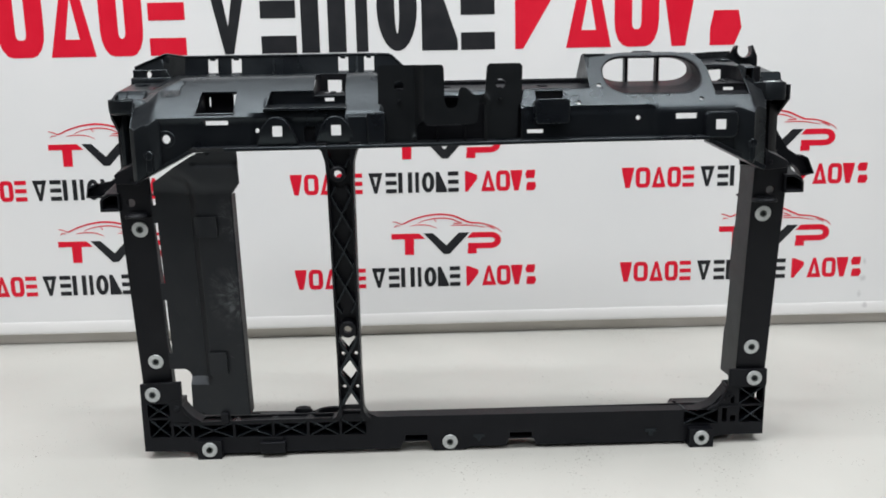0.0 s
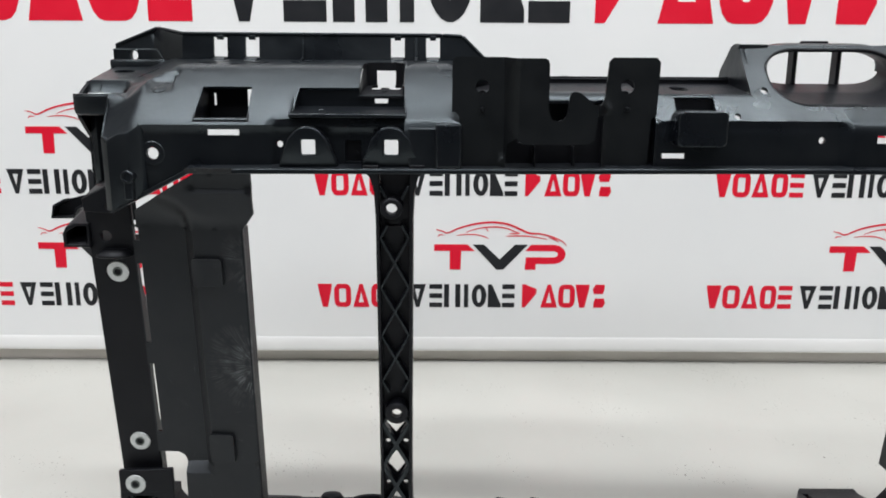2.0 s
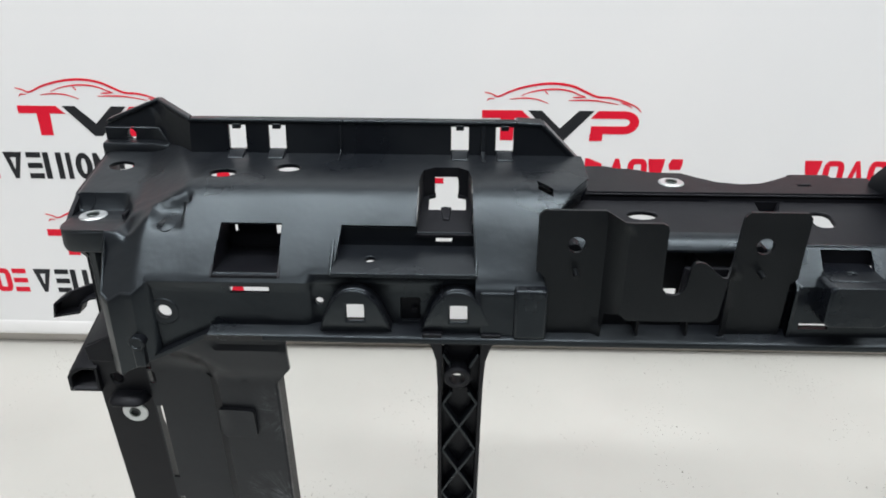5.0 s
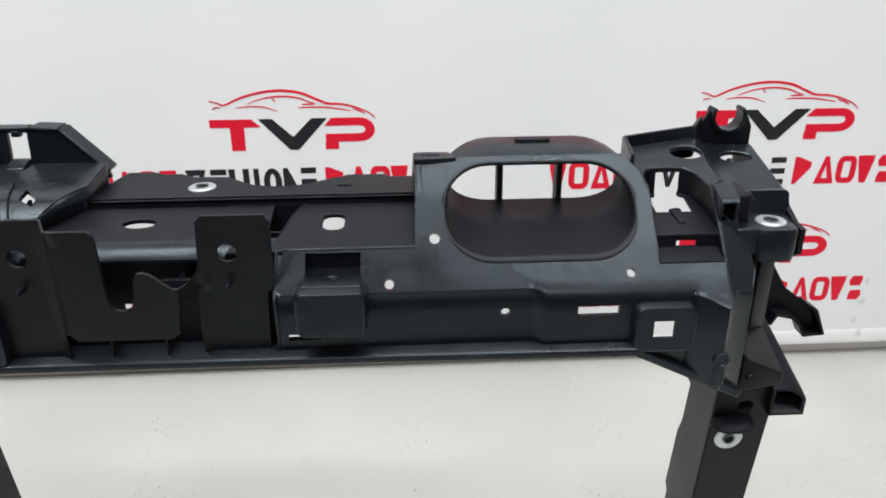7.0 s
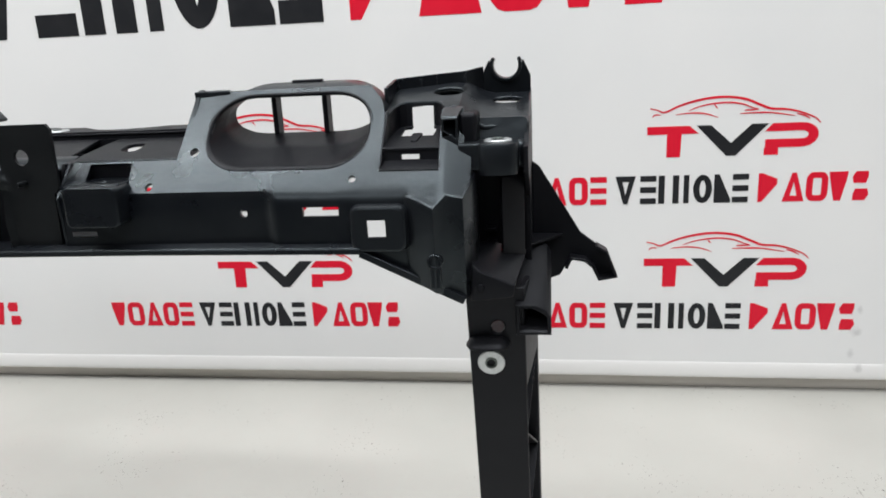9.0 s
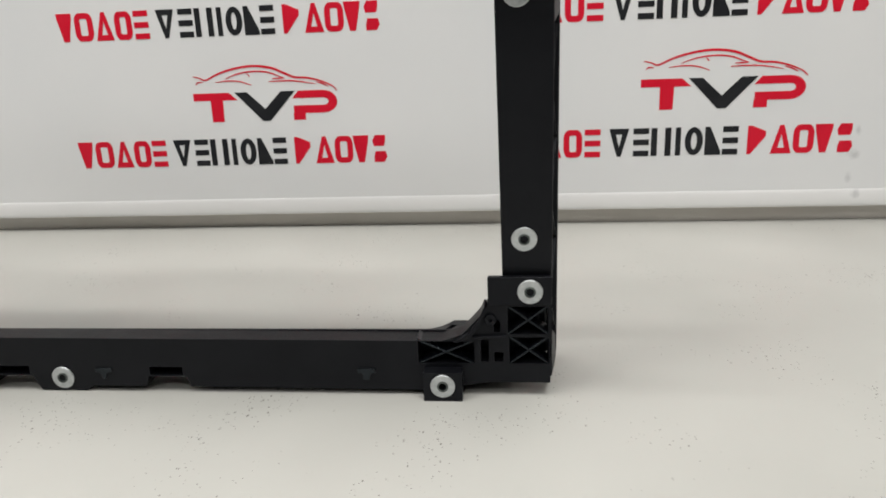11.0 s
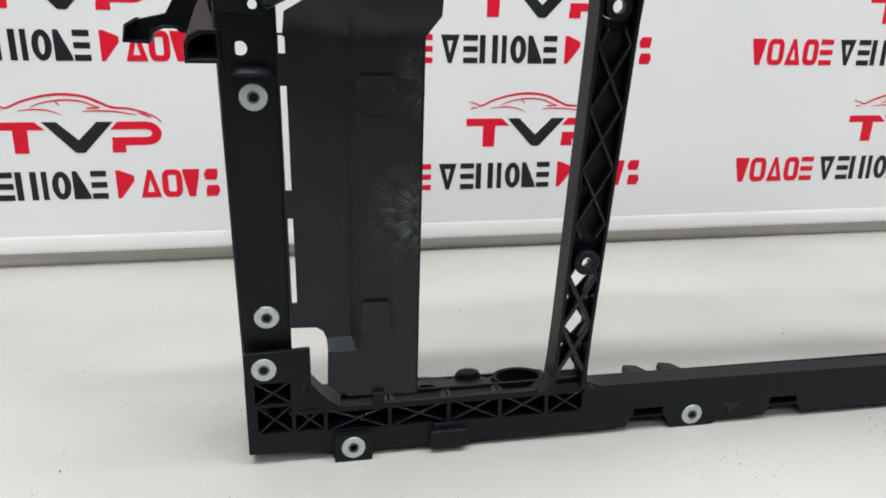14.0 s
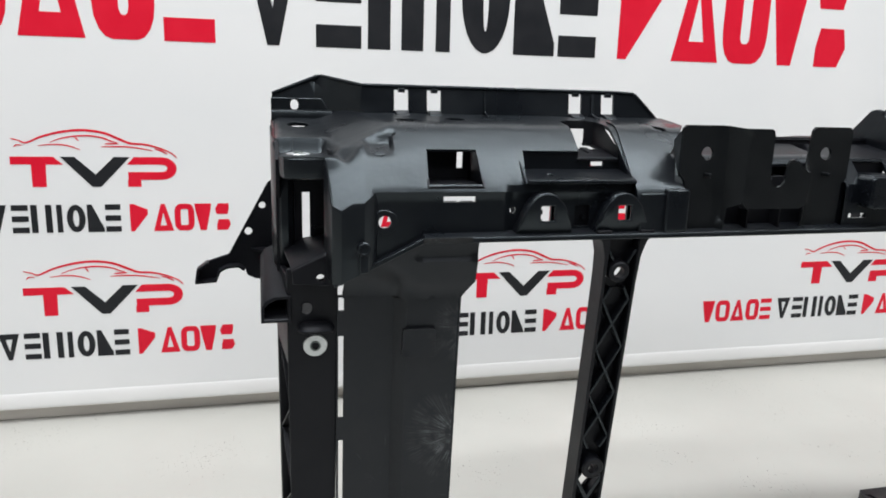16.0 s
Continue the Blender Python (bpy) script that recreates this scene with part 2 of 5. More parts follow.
def rect(u0, v0, u1, v1, r=0.0, n=4):
    if r <= 0:
        return [(u0, v0), (u1, v0), (u1, v1), (u0, v1)]
    out = []
    for cu, cv, a in ((u1 - r, v0 + r, -90), (u1 - r, v1 - r, 0), (u0 + r, v1 - r, 90), (u0 + r, v0 + r, 180)):
        out += [(cu + r * math.cos(radians(a + 90 * k / n)), cv + r * math.sin(radians(a + 90 * k / n))) for k in range(n + 1)]
    return out


def disc(u, v, r, r2=None, n=18):
    return [(u + r * math.cos(2 * math.pi * k / n), v + (r2 or r) * math.sin(2 * math.pi * k / n)) for k in range(n)]


def box(a, b, bm=None):
    bm = bm or bmesh.new()
    made = bmesh.ops.create_cube(bm, size=1)["verts"]
    for v in made:
        v.co = [a[i] if v.co[i] < 0 else b[i] for i in range(3)]
    return bm


def bar(p, q, wide, deep, facing=(0, 1, 0), bm=None):
    """A straight rib from p to q; deep is its size along facing."""
    bm = bm or bmesh.new()
    p, q, d = Vector(p), Vector(q), Vector(facing).normalized()
    side = (q - p).cross(d).normalized() * wide / 2
    vs = [bm.verts.new(c + s * side + k * deep * d) for k in (0, 1) for c, s in ((p, -1), (p, 1), (q, 1), (q, -1))]
    for ids in ((0, 1, 2, 3), (7, 6, 5, 4), (0, 4, 5, 1), (1, 5, 6, 2), (2, 6, 7, 3), (3, 7, 4, 0)):
        bm.faces.new([vs[i] for i in ids])
    return bm


def lathe(profile, place, n=28, bm=None):
    """Turns (radius, height) points round the z axis of place."""
    bm = bm or bmesh.new()
    rings = []
    for r, h in profile:
        rings.append([bm.verts.new(place @ Vector((r * math.cos(2 * math.pi * k / n), r * math.sin(2 * math.pi * k / n), h))) for k in range(n)])
    for a, b in zip(rings, rings[1:]):
        for k in range(n):
            bm.faces.new((a[k], a[(k + 1) % n], b[(k + 1) % n], b[k]))
    return bm


def loft(loops, bm=None, closed=True, cap=False):
    bm = bm or bmesh.new()
    rings = [[bm.verts.new(p) for p in l] for l in loops]
    n = len(rings[0])
    for a, b in zip(rings, rings[1:]):
        for k in range(n if closed else n - 1):
            bm.faces.new((a[k], a[(k + 1) % n], b[(k + 1) % n], b[k]))
    if cap:
        bm.faces.new(rings[0])
        bm.faces.new(rings[-1])
    return bm


def part(name, bm, mat, parent=None, label="", bevel=0.0006, solid=0.0, segments=2):
    bmesh.ops.recalc_face_normals(bm, faces=bm.faces)
    for f in bm.faces:
        f.smooth = True
    for e in bm.edges:
        if len(e.link_faces) == 2 and e.calc_face_angle(0) > radians(32):
            e.smooth = False
    me = bpy.data.meshes.new(name)
    bm.to_mesh(me)
    bm.free()
    me.materials.append(mat)
    ob = new(name, me)
    if solid:
        mod = ob.modifiers.new("thick", "SOLIDIFY")
        mod.thickness, mod.offset = solid, 0
    if bevel:
        mod = ob.modifiers.new("edges", "BEVEL")
        mod.width, mod.segments, mod.limit_method, mod.angle_limit = bevel, segments, "ANGLE", radians(40)
    if parent:
        ob.parent = parent
        ob.matrix_parent_inverse = parent.matrix_world.inverted()
    if label:
        tagged(ob, label)
    return ob


def upright(y0, z0, y1, z1):
    """Bends (x, z) onto a plane that leans in y."""
    k = (y1 - y0) / (z1 - z0)
    return lambda u, v, w: Vector((u, y0 + k * (v - z0) + w, v))


def level(z0, slope=0.0, y0=0.0):
    """Bends (x, y) onto a deck that rises to the back by slope."""
    return lambda u, v, w: Vector((u, v, z0 + slope * (v - y0) - w))


def side(x0):
    """Bends (y, z) onto a wall across x."""
    return lambda u, v, w: Vector((x0 + w, u, v))


class Profile:
    """A rounded line in (y, z), by its length."""

    def __init__(self, pts, rounds=2):
        for _ in range(rounds):
            cut = [pts[0]]
            for a, b in zip(pts, pts[1:]):
                d = math.dist(a, b)
                k = min(0.25, 0.0032 / d)
                cut += [(a[0] + (b[0] - a[0]) * q, a[1] + (b[1] - a[1]) * q) for q in (k, 1 - k)]
            pts = cut + [pts[-1]]
        self.p = np.array(pts)
        self.s = np.concatenate([[0], np.cumsum(np.hypot(*np.diff(self.p, axis=0).T))])

    def at(self, s):
        return np.array([np.interp(s, self.s, self.p[:, 0]), np.interp(s, self.s, self.p[:, 1])])

    def by_z(self, z):
        return float(np.interp(z, self.p[:, 1], self.s))

    def by_y(self, y):
        """For the part above the front wall, where y only grows."""
        k = int(np.argmin(self.p[:, 0]))
        return float(np.interp(y, self.p[k:, 0], self.s[k:]))

    def bend(self, x, s, w, push=0.0):
        s = min(max(s, 0.0), float(self.s[-1]))
        a, b = self.at(max(0, s - 0.001)), self.at(min(self.s[-1], s + 0.001))
        t = (b - a) / np.hypot(*(b - a))
        y, z = self.at(s) + w * np.array([t[1], -t[0]])
        return Vector((x, y + push, z))


# ---- the room, with unseen sides added for what the plastic reflects ----
tagged(part("platform", box((-2.5, -0.88, -0.03), (2.5, 0.56, 0.0)), BOARD), "off-white painted board with scratches and grit", "board", kind="structure")
# Unseen floor, added as a dark surface for the front faces to reflect.
tagged(part("floor", box((-2.5, -3.2, -0.12), (2.5, 0.56, -0.03)), CONCRETE, bevel=0), "unseen plain dark grey concrete floor under the board, added for dark reflections", "floor", kind="structure")
tagged(part("wall_back", box((-2.5, 0.56, -0.06), (2.5, 0.66, 2.6)), PAINT, bevel=0), "plain grey wall behind the hanging banner", "wall", kind="structure")
# Unseen wall behind the camera, added to keep front reflections dark.
tagged(part("added_wall_front", box((-2.5, -3.3, -0.06), (2.5, -3.2, 2.6)), PAINT, bevel=0), "unseen plain dark grey wall, added for dark reflections", "wall", kind="structure")
# Unseen side walls, added to give the side faces a beige reflection.
tagged(part("added_wall_left", box((-2.6, -3.3, -0.06), (-2.5, 0.66, 2.6)), PLASTER, bevel=0), "unseen plain beige wall, added for side faces to reflect", "wall", kind="structure")
tagged(part("added_wall_right", box((2.5, -3.3, -0.06), (2.6, 0.66, 2.6)), PLASTER, bevel=0), "unseen plain beige wall, added for side faces to reflect", "wall", kind="structure")
# Unseen ceiling, added so that the world background stays shut out.
tagged(part("ceiling", box((-2.6, -3.3, 2.6), (2.6, 0.66, 2.7)), CEIL, bevel=0), "unseen plain grey ceiling, added to close off the world light", "ceiling", kind="structure")
tagged(part("trim", box((-2.5, 0.540, -0.006), (2.5, 0.556, 0.027)), RAIL), "grey metal rail along the foot of the wall", "skirting rail", kind="structure")

# ---- the banner ----
BY = 0.522


def wave(x, z):
    return 0.0012 * math.sin(5.1 * x + 0.7) * math.cos(3.3 * z) + 0.0008 * math.sin(2.2 * x - 4 * z)


def on_banner(lift):
    return lambda u, v, w: Vector((u, BY - lift + wave(u, v) + w, v))


banner = tagged(new("banner"), "white vinyl banner printed with red and black shapes and car outlines", "banner")
banner.location = (0, BY, 0.03)
bpy.context.view_layer.update()
part("vinyl_sheet", sheet(on_banner(0), rect(-1.6, 0.046, 1.7, 1.6), th=0.0008, step=0.08), VINYL, banner, bevel=0)
hem = loft([[Vector((x, BY + wave(x, 0.035) + 0.0018 * math.cos(a) + 0.0006, 0.035 + 0.0125 * math.sin(a))) for a in [2 * math.pi * k / 16 for k in range(16)]] for x in [-1.6 + 0.1 * i for i in range(34)]], cap=True)
part("hem", hem, HEM, banner, "rolled white hem with a stiffening rod", bevel=0)

# the printed name is a row of plain shapes, each as wide as what it stands for: left and right edge in parts of the line's width
SPANS = [(0, 67), (75, 155), (162, 239), (246, 320), (325, 392), (422, 500), (512, 577), (580, 662), (669, 702), (710, 780), (784, 849), (849, 912), (942, 1012), (1030, 1109), (1112, 1190), (1190, 1257), (1270, 1332)]
KINDS = ("wedge", "frame", "gable", "frame", "stack", "keel", "stack", "pair", "post", "oval", "ramp", "stack", "pennant", "gable", "frame", "wedge", "slabs")


def plain_shape(kind, ratio):
    """Outlines with their openings in a unit square; ratio is width over height."""
    t = 0.21 / ratio
    ring = lambda k: rect(k * t, 0.2 * k, 1 - k * t, 1 - 0.2 * k, (1 - 0.75 * k) * 0.3)
    if kind == "wedge":
        return [([(0, 1), (1, 1), (0.96, 0.78), (0.68, 0), (0.32, 0), (0.04, 0.78)], [])]
    if kind == "frame":
        return [(ring(0), [ring(1)])]
    if kind == "gable":
        return [([(0, 0), (1, 0), (0.60, 1), (0.40, 1)], [[(0.34, 0.2), (0.66, 0.2), (0.5, 0.68)]])]
    if kind == "stack":
        return [(rect(0.04, z, 0.98, z + 0.20), []) for z in (0.0, 0.40, 0.80)]
    if kind == "keel":
        return [([(0, 1), (1, 1), (0.60, 0), (0.40, 0)], [[(0.34, 0.8), (0.5, 0.32), (0.66, 0.8)]])]
    if kind == "pair":
        return [(rect(0.03, 0, 0.03 + t, 1), []), (rect(0.97 - t, 0, 0.97, 1), [])]
    if kind == "post":
        return [(rect(0.18, 0, 0.82, 1), [])]
    if kind == "oval":
        return [(disc(0.5, 0.5, 0.5, 0.5, 26), [disc(0.5, 0.5, 0.5 - t, 0.30, 20)])]
    if kind == "ramp":
        return [([(0.02, 0), (0.98, 0), (0.98, 0.12), (0.3, 1), (0.02, 1)], [])]
    if kind == "pennant":
        return [([(0.02, 0), (0.22, 0), (1, 0.62), (1, 0.80), (0.24, 1), (0.02, 1)], [])]
    return [([(0.1, 0), (0.8, 0), (1, 0.2), (0.9, 0.4), (0.2, 0.4), (0.1, 0.2)], []), ([(0.2, 1), (0.9, 1), (0.9, 0.8), (0.8, 0.6), (0.1, 0.6), (0, 0.8)], [])]


def line_of_shapes(x0, z0, width, height, chosen, colour, name):
    k = width / 1332
    for i in chosen:
        a, b = x0 + (SPANS[i][0] + 1) * k, x0 + (SPANS[i][1] - 1) * k
        put = lambda loop: [(a + (b - a) * p, z0 + height * q) for p, q in loop]
        for outline, holes in plain_shape(KINDS[i], (b - a) / height):
            part(name, sheet(on_banner(0.0005), put(outline), [put(h) for h in holes], th=0.0003, step=0.04), colour, banner, bevel=0)


def printed_line(x0, z0, width, height):
    line_of_shapes(x0, z0, width, height, range(0, 5), RED, "red_shape")
    line_of_shapes(x0, z0, width, height, range(5, 12), INK, "black_shape")
    line_of_shapes(x0, z0, width, height, range(12, 17), RED, "red_shape")


def stroke(pts, wide, bm):
    """A tapering printed line through (x, z) points."""
    fine = []
    for i in range(len(pts) - 1):
        p = [Vector(pts[max(0, min(len(pts) - 1, i + k))]) for k in (-1, 0, 1, 2)]
        for q in range(6):
            t = q / 6
            fine.append(0.5 * (2 * p[1] + (p[2] - p[0]) * t + (2 * p[0] - 5 * p[1] + 4 * p[2] - p[3]) * t * t + (3 * p[1] - p[0] - 3 * p[2] + p[3]) * t ** 3))
    fine.append(Vector(pts[-1]))
    upper, lower = [], []
    for i, p in enumerate(fine):
        d = (fine[min(i + 1, len(fine) - 1)] - fine[max(i - 1, 0)]).normalized()
        h = wide / 2 * (0.35 + 0.65 * math.sin(math.pi * (i + 0.3) / (len(fine) - 0.4)))
        upper.append((p[0] - d[1] * h, p[1] + d[0] * h))
        lower.append((p[0] + d[1] * h, p[1] - d[0] * h))
    return sheet(on_banner(0.0005), lower + upper[::-1], th=0.0003, bm=bm)


def emblem(x, z, stretch=1.016):
    """Two red plain shapes, a dark chevron and a car's outline above."""
    move = lambda pts: [(x + stretch * p[0], z + p[1]) for p in pts]
    bm = sheet(on_banner(0.0005), move([(0, -0.0105), (0.0635, -0.0105), (0.052, 0), (0, 0)]), th=0.0003, step=0.02)
    part("emblem_bar", bm, RED, banner, "red slanted bar", bevel=0)
    bm = sheet(on_banner(0.0005), move([(0.0245, -0.041), (0.0415, -0.041), (0.0425, -0.0105), (0.0245, -0.0105)]), th=0.0003)
    part("emblem_block", bm, RED, banner, "red block", bevel=0)
    bm = sheet(on_banner(0.0005), move([(0.0605, 0), (0.078, 0), (0.103, -0.024), (0.127, 0), (0.147, 0), (0.109, -0.041), (0.098, -0.041)]), th=0.0003, step=0.02)
    part("emblem_chevron", bm, INK, banner, "black printed chevron", bevel=0)
    arc = [(0.187 + 0.0195 * math.cos(radians(a)), -0.0157 + 0.0157 * math.sin(radians(a))) for a in range(-90, 91, 15)]
    inner = [(0.187 + 0.0075 * math.cos(radians(a)), -0.0155 + 0.0052 * math.sin(radians(a))) for a in range(90, -91, -22)]
    bm = sheet(on_banner(0.0005), move([(0.144, -0.0207), (0.144, -0.0314)] + arc + [(0.152, 0), (0.143, -0.0103)] + inner), th=0.0003)
    part("emblem_hook", bm, RED, banner, "red rounded bar", bevel=0)
    bm = sheet(on_banner(0.0005), move([(0.143, -0.041), (0.160, -0.041), (0.160, -0.0314), (0.143, -0.0314)]), th=0.0003)
    part("emblem_block", bm, RED, banner, "red block", bevel=0)
    bm = bmesh.new()
    stroke(move([(0.003, 0.024), (0.0125, 0.0215), (0.021, 0.0185), (0.038, 0.026), (0.058, 0.032), (0.08, 0.0355), (0.099, 0.0355), (0.118, 0.032), (0.135, 0.0245), (0.149, 0.0187), (0.166, 0.0175), (0.184, 0.013), (0.2, 0.006), (0.2075, -0.001)]), 0.0032, bm)
    stroke(move([(0.050, 0.0195), (0.063, 0.0245), (0.08, 0.0278), (0.098, 0.0285), (0.114, 0.026), (0.125, 0.0215), (0.134, 0.0185)]), 0.0021, bm)
    stroke(move([(0.134, 0.0185), (0.125, 0.0180), (0.117, 0.0178)]), 0.0019, bm)
    stroke(move([(0.08, 0.0276), (0.083, 0.0235), (0.085, 0.0215)]), 0.0015, bm)
    stroke(move([(0.035, 0.0148), (0.052, 0.0165), (0.07, 0.0152), (0.086, 0.0095)]), 0.0017, bm)
    stroke(move([(0.112, 0.0138), (0.130, 0.0142), (0.150, 0.0135), (0.177, 0.0088)]), 0.0019, bm)
    stroke(move([(0.179, 0.0115), (0.188, 0.0088), (0.195, 0.0045)]), 0.0019, bm)
    stroke(move([(0.006, 0.0125), (0.009, 0.0155), (0.016, 0.0152)]), 0.0016, bm)
    part("emblem_outline", bm, RED, banner, "thin red outline of a car", bevel=0)


for col in (-1, 0, 1):
    for lift in (0.0, 0.182):
        emblem(-0.0925 + 0.630 * col, 0.2015 + lift, 1.040 if col == 1 else 1.016)
        printed_line(-0.280 + 0.627 * col, 0.0975 + lift, 0.473 if col == 1 else 0.465, 0.0385)
printed_line(-0.875, 0.54, 1.44, 0.155)

# ---- the front panel of a car ----
panel = tagged(new("radiator_support_panel"), "black plastic car radiator support frame standing on a white board", "car part")
panel.location = (0, 0.03, 0)
bpy.context.view_layer.update()


def washer(place, parent=panel, r=0.0095):
    ob = part("washer", lathe([(0.0042, 0.0), (r - 0.0008, 0.0), (r, -0.0006), (r, -0.003), (0.0042, -0.003), (0.0042, 0.0)], place), ZINC, parent, "pale zinc-plated steel bush flange", bevel=0.0003)
    part("sleeve", lathe([(0.0042, 0.0006), (0.0040, 0.0008), (0.0030, 0.0004), (0.0028, -0.012), (0.0001, -0.0125)], place), BORE, ob, "dark bored steel sleeve", bevel=0)
    return ob


def facing_front(x, y, z, lean=0.0):
    return pose(x, y, z, 90 - lean)


# lower beam with its ribbed cells
low = lambda u, v, w: Vector((u, w, v - (0.30 * w if v > 0.0442 and -0.322 < u < -0.098 else 0.0)))
CELLS = [(-0.370, 0.053, -0.343, 0.071), (-0.369, 0.0275, -0.343, 0.0505), (-0.340, 0.0275, -0.3185, 0.0465), (-0.3155, 0.0255, -0.2675, 0.0435), (-0.2645, 0.0255, -0.2195, 0.0437), (-0.2165, 0.0252, -0.1765, 0.0440), (-0.1735, 0.0250, -0.1365, 0.0443), (-0.1335, 0.0250, -0.1035, 0.0445)]
RIGHT_CELLS = [(0.292, 0.0265, 0.335, 0.0445), (0.3605, 0.0505, 0.3905, 0.0725), (0.3615, 0.0265, 0.3910, 0.0480)]
bottom = [(-0.377, 0.0100), (-0.330, 0.0085), (-0.312, 0.0065), (-0.3115, 0.0), (-0.2805, 0.0), (-0.280, 0.005), (-0.062, 0.005), (-0.058, 0.0135), (-0.026, 0.0135), (-0.020, 0.001), (0.020, 0.001), (0.024, 0.005), (0.070, 0.005), (0.073, 0.0135), (0.104, 0.0135), (0.108, 0.005), (0.296, 0.004), (0.2965, 0.0), (0.3255, 0.0), (0.326, 0.008), (0.345, 0.011), (0.392, 0.011)]
upper = [(0.393, 0.0760), (0.346, 0.0760), (0.345, 0.072), (0.337, 0.062), (0.326, 0.0500), (0.310, 0.0448), (-0.088, 0.0468), (-0.100, 0.052), (-0.137, 0.052), (-0.147, 0.0475), (-0.306, 0.0465), (-0.316, 0.0500), (-0.324, 0.0580), (-0.327, 0.068), (-0.327, 0.0755), (-0.377, 0.0745)]
holes = [rect(*c) for c in CELLS + RIGHT_CELLS] + [rect(-0.0555, 0.0145, -0.028, 0.0218), rect(0.0745, 0.0145, 0.102, 0.0218), disc(-0.3335, 0.064, 0.004), rect(0.340, 0.028, 0.346, 0.046, 0.001), rect(0.350, 0.028, 0.357, 0.036, 0.001), rect(0.350, 0.052, 0.355, 0.062, 0.001)]
beam = part("lower_beam", sheet(low, bottom + upper, holes, th=0.0185, step=0.015), MATT, panel, "long black plastic cross beam with open ribbed cells")
back = sheet(upright(0.0190, 0, 0.0190, 0.1), rect(-0.374, 0.010, 0.389, 0.046), th=0.003)
sheet(upright(0.0190, 0, 0.0190, 0.1), rect(-0.374, 0.0465, -0.330, 0.074), th=0.003, bm=back)
sheet(upright(0.0190, 0, 0.0190, 0.1), rect(0.349, 0.0465, 0.389, 0.075), th=0.003, bm=back)
part("beam_back", back, MATT, beam)
for c in CELLS + RIGHT_CELLS:
    bm = bar((c[0] - 0.001, 0.0006, c[1] - 0.001), (c[2] + 0.001, 0.0006, c[3] + 0.001), 0.0017, 0.0178)
    bar((c[0] - 0.001, 0.0006, c[3] + 0.001), (c[2] + 0.001, 0.0006, c[1] - 0.001), 0.0017, 0.0178, bm=bm)
    part("cross_rib", bm, PLASTIC, beam, bevel=0.0005)
# sloping top of the beam and its rear deck
part("rear_wall", sheet(upright(0.030, 0.0, 0.0235, 0.05), [(-0.098, 0.003), (0.36, 0.003), (0.36, 0.040), (-0.098, 0.040)], th=0.003), MATT, beam)
for x in (-0.016, 0.021):
    part("rear_finger", sheet(level(0.0185, -0.10, 0.03), [(x - 0.008, 0.02), (x + 0.024, 0.02), (x + 0.013, 0.082), (x + 0.009, 0.096), (x - 0.003, 0.101), (x - 0.007, 0.096)], th=0.006), MATT, beam, bevel=0.0012)
deck = [(-0.345, 0.001), (-0.1, 0.001), (-0.1, 0.02), (-0.116, 0.040), (-0.120, 0.064), (-0.128, 0.068), (-0.160, 0.060), (-0.174, 0.050), (-0.181, 0.060), (-0.196, 0.063), (-0.206, 0.054), (-0.226, 0.066), (-0.262, 0.068), (-0.345, 0.066)]
part("rear_deck", sheet(level(0.0455, -0.20, 0.0), deck, [disc(-0.149, 0.0395, 0.0195, 0.0135, 24), disc(-0.230, 0.0355, 0.0075), disc(-0.252, 0.052, 0.007, 0.004)], th=0.004, step=0.02), MATT, beam, "black ledge with round openings", bevel=0.001)
part("ledge_collar", lathe([(0.0195, 0.0), (0.0225, 0.001), (0.0235, -0.002), (0.0235, -0.02), (0.0195, -0.02), (0.0195, 0.0)], Matrix.Translation((-0.149, 0.0395, 0.0405)) @ Matrix.Diagonal((1, 0.68, 1, 1))), MATT, beam, bevel=0)
part("ledge_bulge", loft([[Vector((-0.19 + 0.012 * math.cos(a) * k, 0.056 + 0.008 * math.sin(a) * k, 0.0340 + h)) for a in [2 * math.pi * i / 20 for i in range(20)]] for k, h in ((1.1, -0.012), (1, 0.002), (0.8, 0.006), (0.4, 0.0075), (0.05, 0.008))]), MATT, beam, bevel=0)
part("ledge_skirt", sheet(upright(0.058, 0.0, 0.058, 0.05), [(-0.34, 0.0005), (-0.122, 0.0005), (-0.122, 0.034), (-0.34, 0.034)], th=0.003), MATT, beam)
# right-hand rear pocket
foot_z = lambda y: 0.0372 - 0.26 * (y - 0.025)
foot_plan = [(0.2740, 0.022), (0.3640, 0.022), (0.3690, 0.060), (0.3700, 0.108), (0.3110, 0.108), (0.3065, 0.102), (0.2880, 0.060)]
slit = [(0.2995, 0.0440), (0.3025, 0.0440), (0.3095, 0.0680), (0.3150, 0.0960), (0.3090, 0.0980), (0.3055, 0.0700)]
bm = sheet(lambda u, v, w: Vector((u, v, foot_z(v) + 0.012 * max(0.0, (v - 0.098) / 0.01) * 0.25 - w)), foot_plan, [disc(0.3330, 0.0610, 0.0160, 0.0120, 20), slit], th=0.003, step=0.012)
edge = [foot_plan[k] for k in (0, 6, 5, 4, 3)]
loft([[Vector((x, y, foot_z(y) - 0.001)) for x, y in edge], [Vector((x - 0.001, y, 0.001)) for x, y in edge]], bm=bm, closed=False)
part("rear_pocket", bm, MATT, beam, "sloping foot behind the beam with a dark opening", bevel=0.0012)
part("pocket_floor", sheet(level(0.0030), [(0.285, 0.030), (0.368, 0.030), (0.368, 0.106), (0.309, 0.106)], th=0.002), MATT, beam, bevel=0)
